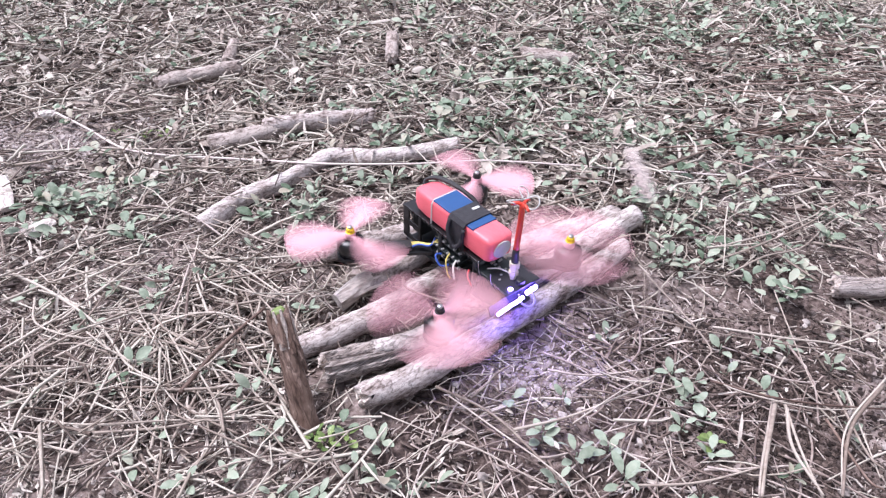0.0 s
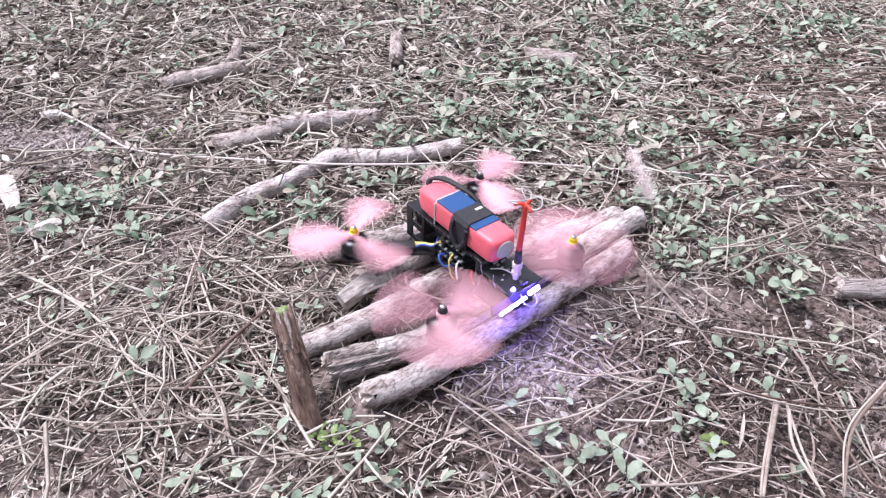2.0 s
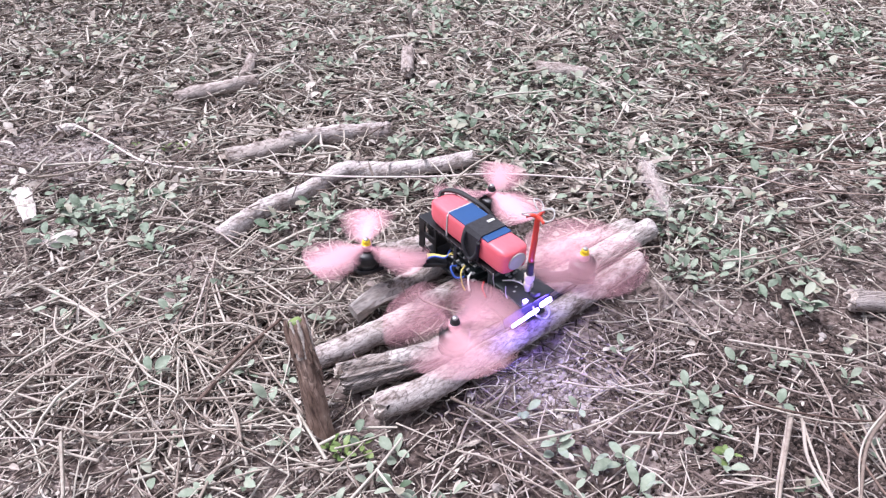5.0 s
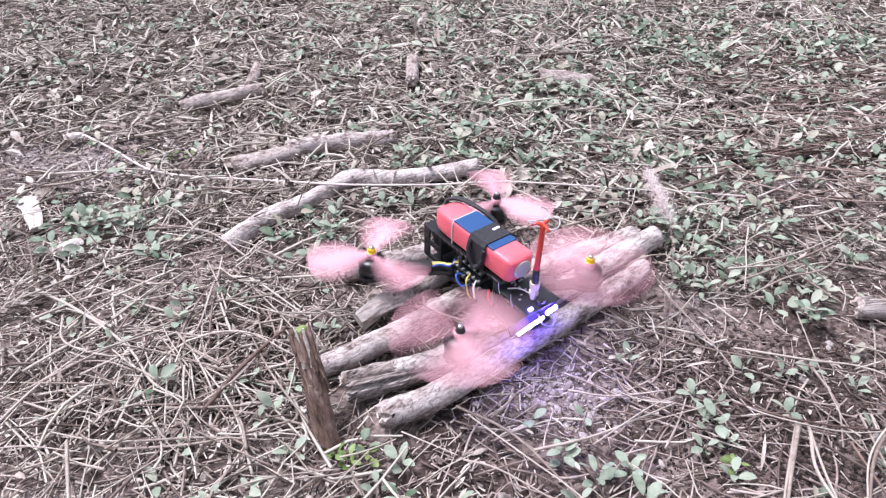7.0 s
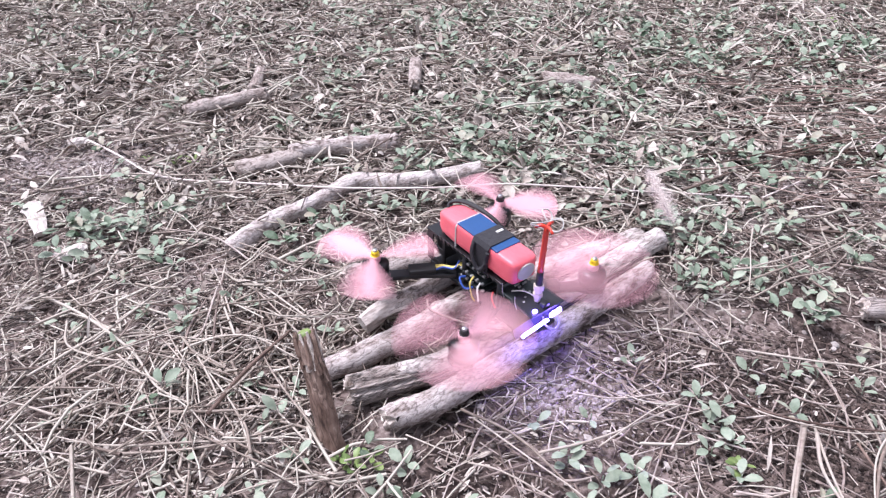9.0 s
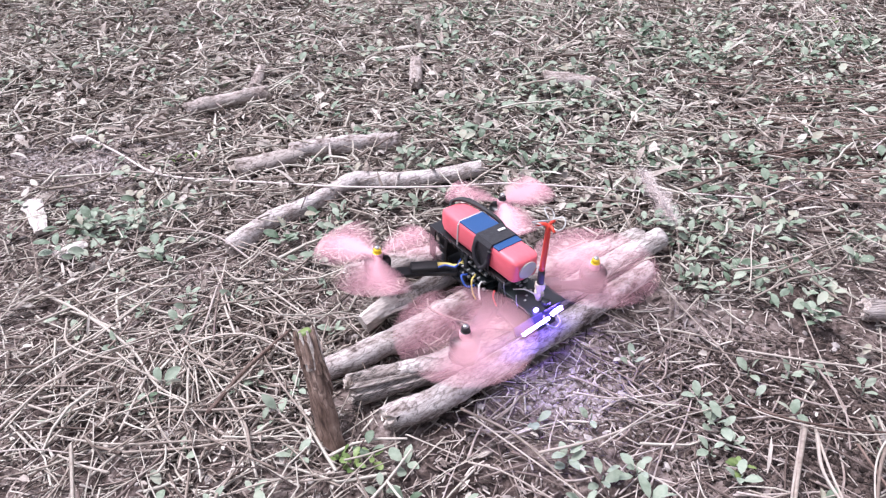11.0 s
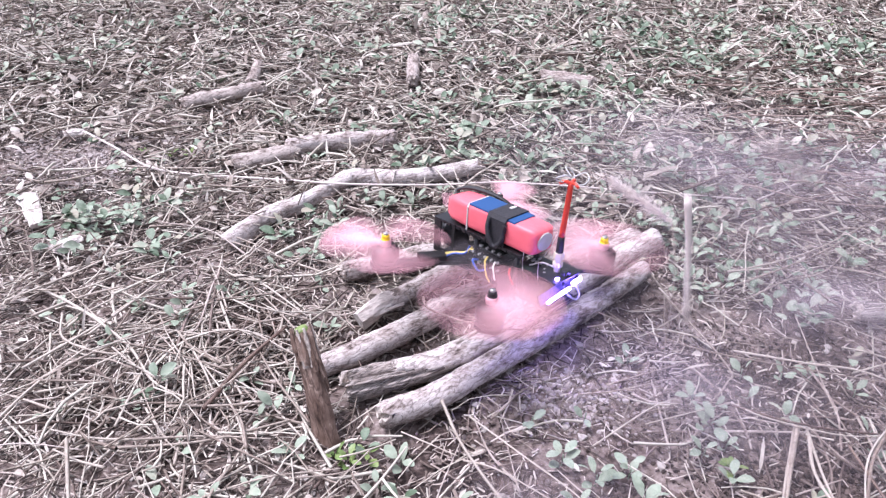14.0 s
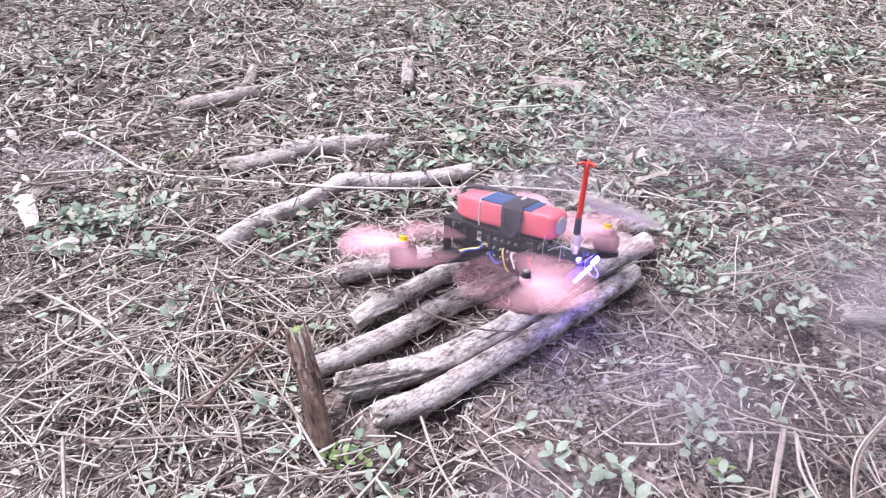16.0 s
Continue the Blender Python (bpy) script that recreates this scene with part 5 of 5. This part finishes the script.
# ---- straw and dust that the wash lifts ----
def loose_stalk(length, radius, bow, label, mat=STALK):
    ob = tagged(new("loose_stalk"), label, "straw", "loose stalks in the wash")
    bm = bmesh.new()
    tube(bm, [(-length / 2, 0, 0), (-length * 0.1, bow, 0.001), (length / 2, 0, 0)], radius, 6, 12, 0.6)
    part("stem", bm, mat, ob)
    return ob


stalk_a = loose_stalk(0.150, 0.0015, 0.012, "long forked dry stalk stirred by the wash")
stalk_b = loose_stalk(0.140, 0.0015, -0.006, "long dry stalk stirred by the wash")
stalk_flying = loose_stalk(0.100, 0.0032, 0.002, "pale straw whirled up by the wash", PLUME)
stalk_tossed = loose_stalk(0.070, 0.0028, 0.004, "short pale straw tossed up by the wash", PLUME)
swept = [loose_stalk(rng.uniform(0.03, 0.11), rng.uniform(0.0007, 0.0014), rng.normal(0, 0.004), "thin dry straw swept away by the wash", BROWNSTALK) for _ in range(140)]


def dust_material():
    m = bpy.data.materials.new("thin_dust")
    m.use_nodes = True
    n, l = m.node_tree.nodes, m.node_tree.links
    n.remove(n["Principled BSDF"])
    haze, clear, mix = n.new("ShaderNodeBsdfDiffuse"), n.new("ShaderNodeBsdfTransparent"), n.new("ShaderNodeMixShader")
    haze.inputs["Color"].default_value = (0.315, 0.270, 0.302, 1)
    co, tex, ramp = n.new("ShaderNodeTexCoord"), n.new("ShaderNodeTexNoise"), n.new("ShaderNodeMapRange")
    tex.inputs["Scale"].default_value, tex.inputs["Detail"].default_value = 9.0, 4
    ramp.inputs["From Min"].default_value, ramp.inputs["From Max"].default_value = 0.35, 0.75
    ramp.inputs["To Min"].default_value, ramp.inputs["To Max"].default_value = 0.22, 0.62
    l.new(co.outputs["Object"], tex.inputs["Vector"])
    l.new(tex.outputs["Fac"], ramp.inputs["Value"])
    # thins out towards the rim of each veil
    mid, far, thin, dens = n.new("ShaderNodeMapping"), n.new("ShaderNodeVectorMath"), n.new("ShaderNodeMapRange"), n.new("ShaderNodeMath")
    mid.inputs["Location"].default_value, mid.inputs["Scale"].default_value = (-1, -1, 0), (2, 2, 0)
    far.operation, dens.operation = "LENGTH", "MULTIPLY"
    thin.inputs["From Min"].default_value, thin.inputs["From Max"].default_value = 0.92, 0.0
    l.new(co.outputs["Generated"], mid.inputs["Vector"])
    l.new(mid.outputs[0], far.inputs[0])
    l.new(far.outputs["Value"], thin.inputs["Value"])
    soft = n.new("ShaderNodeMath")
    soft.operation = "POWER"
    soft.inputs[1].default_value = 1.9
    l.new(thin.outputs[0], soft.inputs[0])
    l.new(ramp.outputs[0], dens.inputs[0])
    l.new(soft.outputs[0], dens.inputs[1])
    l.new(dens.outputs[0], mix.inputs[0])
    l.new(clear.outputs[0], mix.inputs[1])
    l.new(haze.outputs[0], mix.inputs[2])
    l.new(mix.outputs[0], n["Material Output"].inputs["Surface"])
    return m


DUST = dust_material()


def dust_wisp(size, seed, tall=0.34):
    """A low open dome of haze, thinning out to its rim."""
    bm = bmesh.new()
    bmesh.ops.create_grid(bm, x_segments=40, y_segments=40, size=1)
    for v in bm.verts:
        x, y = v.co.x, v.co.y
        k = max(1.0, math.hypot(x, y) / max(abs(x), abs(y), 1e-6))
        x, y = x / k, y / k
        r = math.hypot(x, y)
        f = 1 + 0.35 * noise.noise(Vector((x * 1.5 + seed, y * 1.5, 0)))
        z = tall * math.sqrt(max(0.0, 1 - r * r)) + 0.10 * noise.noise(Vector((x * 3, y * 3, seed))) * (1 - r)
        v.co = Vector((x * 1.3 * f, y * f, z)) * size
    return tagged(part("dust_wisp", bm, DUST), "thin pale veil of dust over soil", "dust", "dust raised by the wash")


# place over the soil, size
WISPS = [(0.16, -0.14, 0.15), (0.34, -0.16, 0.17), (0.04, -0.25, 0.10), (0.36, 0.07, 0.22), (0.26, 0.34, 0.30), (0.62, 0.20, 0.30), (0.05, 0.03, 0.12)]
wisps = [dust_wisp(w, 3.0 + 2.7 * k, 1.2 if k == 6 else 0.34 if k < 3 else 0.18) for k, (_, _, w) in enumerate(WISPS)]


# ---- what moves ----
def spin(hub, x, y, hand, speed, marks, later=99.0, faster=0.0):
    """Turn a propeller: speed in degrees a step of 1/30 s, brought to the phases in marks (seconds, degrees of 120)."""
    rows, angle, last = [], marks[0][1], marks[0][0]
    rows.append((0.0, pose(x, y, 0, 0, 0, hand * angle)))
    for t, phase in marks[1:]:
        n = round((t - last) * FPS)
        want = (faster if last >= later else speed) * n
        total = want + ((phase - angle - want + 60) % 120 - 60)
        for k in range(1, n + 1):
            rows.append((last + k / FPS, pose(x, y, 0, 0, 0, hand * (angle + total * k / n))))
        angle, last = angle + total, t
    walk(hub, rows)


FLIGHT = [
    (0.0, pose(-0.0091, 0.0102, 0.0671, 2.8, 0.5, 41.8)),
    (9.2, pose(-0.0091, 0.0102, 0.0671, 2.8, 0.5, 41.8)),
    (11.0, pose(-0.0080, 0.0135, 0.0662, 2.8, 0.8, 41.5)),
    (11.5, pose(-0.0074, 0.0156, 0.0658, 2.7, 1.0, 41.3)),
    (12.0, pose(-0.0065, 0.0128, 0.0698, 2.0, 1.7, 41.8)),
    (12.5, pose(-0.0051, 0.0100, 0.0750, 0.6, 3.5, 42.9)),
    (13.0, pose(-0.0020, 0.0091, 0.0793, -1.7, 4.7, 43.8)),
    (13.5, pose(0.0015, 0.0110, 0.0834, -2.0, 6.3, 45.7)),
    (14.0, pose(0.0052, 0.0145, 0.0849, -4.2, 8.4, 47.6)),
    (14.5, pose(0.0101, 0.0219, 0.0856, -5.2, 8.2, 48.9)),
    (15.0, pose(0.0131, 0.0225, 0.0842, -6.1, 11.3, 52.5)),
    (15.5, pose(0.0178, 0.0276, 0.0818, -5.8, 11.5, 54.4)),
    (16.0, pose(0.0246, 0.0340, 0.0852, -7.3, 11.4, 55.8)),
]


def along(x, y, z, dx, dy, dz):
    """The pose of a stalk at a place, pointing some way."""
    return Matrix.Translation((x, y, z)) @ Vector((1, 0, 0)).rotation_difference(Vector((dx, dy, dz))).to_matrix().to_4x4()


def aim(x, y, z, pitch, yaw):
    p, w = radians(pitch), radians(yaw)
    return along(x, y, z, math.cos(p) * math.cos(w), math.cos(p) * math.sin(w), -math.sin(p))


def sweep_rows(ob, k):
    """A straw on the near soil that the wash drives outwards and out of sight."""
    x, y = rng.uniform(0.0, 0.30), rng.uniform(-0.25, -0.05)
    if x < 0.10 and y > -0.13:
        x += 0.10
    a, go = rng.uniform(-80, 80), 11.3 + rng.uniform(0, 1.6)
    way = Vector((x + 0.01, y - 0.02, 0)).normalized()
    reach = rng.uniform(0.10, 0.32) if k % 3 else rng.uniform(0.02, 0.06)
    z = height(x, y) + rng.uniform(0.004, 0.010)
    end = Vector((x, y, 0)) + way * reach
    mid = Vector((x, y, 0)) + way * reach * 0.45
    rest = height(end.x, end.y) + 0.006
    walk(ob, [(0.0, aim(x, y, z, 0, a)), (go, aim(x, y, z, 0, a)), (go + 0.25, aim(mid.x, mid.y, z + 0.02 * reach / 0.2, 12, a + 25)),
              (go + 0.6, aim(end.x, end.y, rest, 0, a + 55)), (16.0, aim(end.x, end.y, rest, 0, a + 58))])


def motions():
    walk(drone, FLIGHT)
    # left propeller: petals seen at two settings; blurred into a disc once it speeds up
    first, second = 38.0, 108.0
    marks = [(0.0, first), (0.5, first), (1.0, second), (1.5, second), (2.0, first), (2.5, first - 12), (3.0, second), (3.5, second), (4.0, second), (6.5, first), (7.0, first),
             (7.5, first), (8.0, first), (8.5, first), (9.0, second)]
    marks = [(t, -p) for t, p in marks]
    spin(prop_front_left, -SPAN_X, SPAN_Y, -1, 30.0, marks + [(11.0, 0.0), (13.0, 60.0), (16.0, 0.0)], 10.0, 62.0)
    even = [(t, 0.0) for t in (0.0, 4.0, 8.0, 12.0, 16.0)]
    spin(prop_rear_left, -SPAN_X, -SPAN_Y, 1, 68.0, even[:3] + [(11.0, 0.0), (16.0, 0.0)], 10.0, 88.0)
    spin(prop_rear_right, SPAN_X, -SPAN_Y, -1, 87.0, even)
    spin(prop_front_right, SPAN_X, SPAN_Y, 1, 31.0, [(t, -40.0) for t in (0.0, 4.0, 6.5, 9.0, 12.0, 16.0)])
    foot = (0.162, -0.084, 0.0)
    sway = [(0.0, 0, 0), (1.5, 1, -1), (3.0, -1, 0), (4.2, 1, 1), (6.3, 0, -1), (8.0, 1, 0), (9.2, 0, -1), (11.3, 1, 1), (12.5, 2, -1), (13.0, 1, 0), (13.5, 2, -2), (14.0, 2, -1), (14.5, 2, -2), (15.0, 2, -2), (15.5, 2, -2), (16.0, 4, -4)]
    rows = []
    for k in range(161):
        t = k / 10
        i = max(j for j, row in enumerate(sway[:-1]) if row[0] <= t)
        (t0, a0, b0), (t1, a1, b1) = sway[i], sway[i + 1]
        f = (t - t0) / (t1 - t0)
        flutter = (1, -1)[k % 2] * rng.uniform(1.2, 2.6) * (1 + 1.2 * min(1.0, max(0.0, (t - 12.8) / 1.2)))
        rows.append((t, pose(*foot, a0 + (a1 - a0) * f + flutter * 0.6, b0 + (b1 - b0) * f + flutter, 0)))
    walk(plume, rows)
    # the seed head is blown over about its neck
    neck = Vector((0.001, 0.089, 0.120))
    lean = [(0.0, 0.0), (9.2, 2.0), (11.3, 10.0), (13.0, 27.0), (14.0, 30.0), (15.0, 34.0), (15.5, 38.0), (16.0, 52.0)]
    rows = []
    for k in range(161):
        t = k / 10
        i = max(j for j, row in enumerate(lean[:-1]) if row[0] <= t)
        (t0, a0), (t1, a1) = lean[i], lean[i + 1]
        a = a0 + (a1 - a0) * (t - t0) / (t1 - t0) + (1, -1)[k % 2] * 5.0 * min(1.0, max(0.0, (t - 12.0) / 1.5))
        rows.append((t, Matrix.Translation(neck) @ pose(0, 0, 0, 0, 0, a) @ Matrix.Translation(-neck)))
    walk(seed_head, rows)
    walk(stalk_a, [(0.0, aim(0.029, -0.188, 0.012, 0, -43)), (11.0, aim(0.029, -0.188, 0.012, 0, -43)), (12.0, aim(0.006, -0.188, 0.018, 2, -32)), (12.5, aim(0.026, -0.168, 0.025, 3, -46)),
                   (13.0, aim(0.025, -0.222, 0.020, 0, -70)), (13.6, aim(-0.01, -0.30, 0.016, 0, -80)), (16.0, aim(-0.01, -0.30, 0.016, 0, -80))])
    walk(stalk_b, [(0.0, aim(0.104, -0.152, 0.012, 0, 25)), (11.0, aim(0.104, -0.152, 0.012, 0, 25)), (11.6, aim(0.092, -0.152, 0.018, 0, -25)), (12.0, aim(0.086, -0.152, 0.018, 2, -62)), (12.5, aim(0.098, -0.143, 0.020, 11, -73)),
                   (13.0, aim(0.056, -0.136, 0.022, 0, -56)), (13.8, aim(0.0, -0.19, 0.018, 0, -60)), (16.0, aim(-0.018, -0.215, 0.015, 0, -63))])
    walk(stalk_flying, [(0.0, aim(0.40, -0.32, 0.012, 0, 40)), (12.7, aim(0.40, -0.32, 0.012, 0, 40)), (13.3, aim(0.134, -0.131, 0.151, 49, 45)), (13.8, aim(0.157, -0.130, 0.172, 29, 27)),
                        (14.0, aim(0.143, -0.137, 0.180, 76, -60)), (14.2, aim(0.129, -0.135, 0.202, 66, -91)), (14.3, aim(0.120, -0.134, 0.204, 66, -73)), (14.5, aim(0.103, -0.123, 0.189, 65, 14)),
                        (14.7, aim(0.078, -0.130, 0.166, 49, 46)), (15.0, aim(0.050, -0.170, 0.125, 24, 41)), (15.4, aim(-0.05, -0.30, 0.06, 5, 20)), (16.0, aim(-0.12, -0.38, 0.01, 0, 10))])
    walk(stalk_tossed, [(0.0, aim(0.22, -0.36, 0.012, 0, 10)), (13.1, aim(0.22, -0.36, 0.012, 0, 10)), (13.6, aim(0.101, -0.164, 0.127, -3, 6)), (14.0, aim(0.232, -0.061, 0.223, 39, 18)),
                        (14.4, aim(0.42, 0.05, 0.16, 20, 50)), (14.9, aim(0.60, 0.10, 0.014, 0, 70)), (16.0, aim(0.60, 0.10, 0.014, 0, 70))])
    for k, ob in enumerate(swept):
        sweep_rows(ob, k)
    for k, (ob, (x, y, w)) in enumerate(zip(wisps, WISPS)):
        up, low = 11.0 + 0.25 * k + (0.8 if k > 2 else 0.0), -0.22
        walk(ob, [(0.0, pose(x * 0.7, y * 0.7 + 0.02, low)), (up, pose(x * 0.7, y * 0.7 + 0.02, low)), (up + 1.0, pose(x * 0.85, y * 0.85, 0.0, 0, 0, 8)), (up + 1.8, pose(x, y, 0.0, 0, 2, 15)), (16.0, pose(x * 1.08, y * 1.08, 0.006, 0, 3, 30))])


motions()
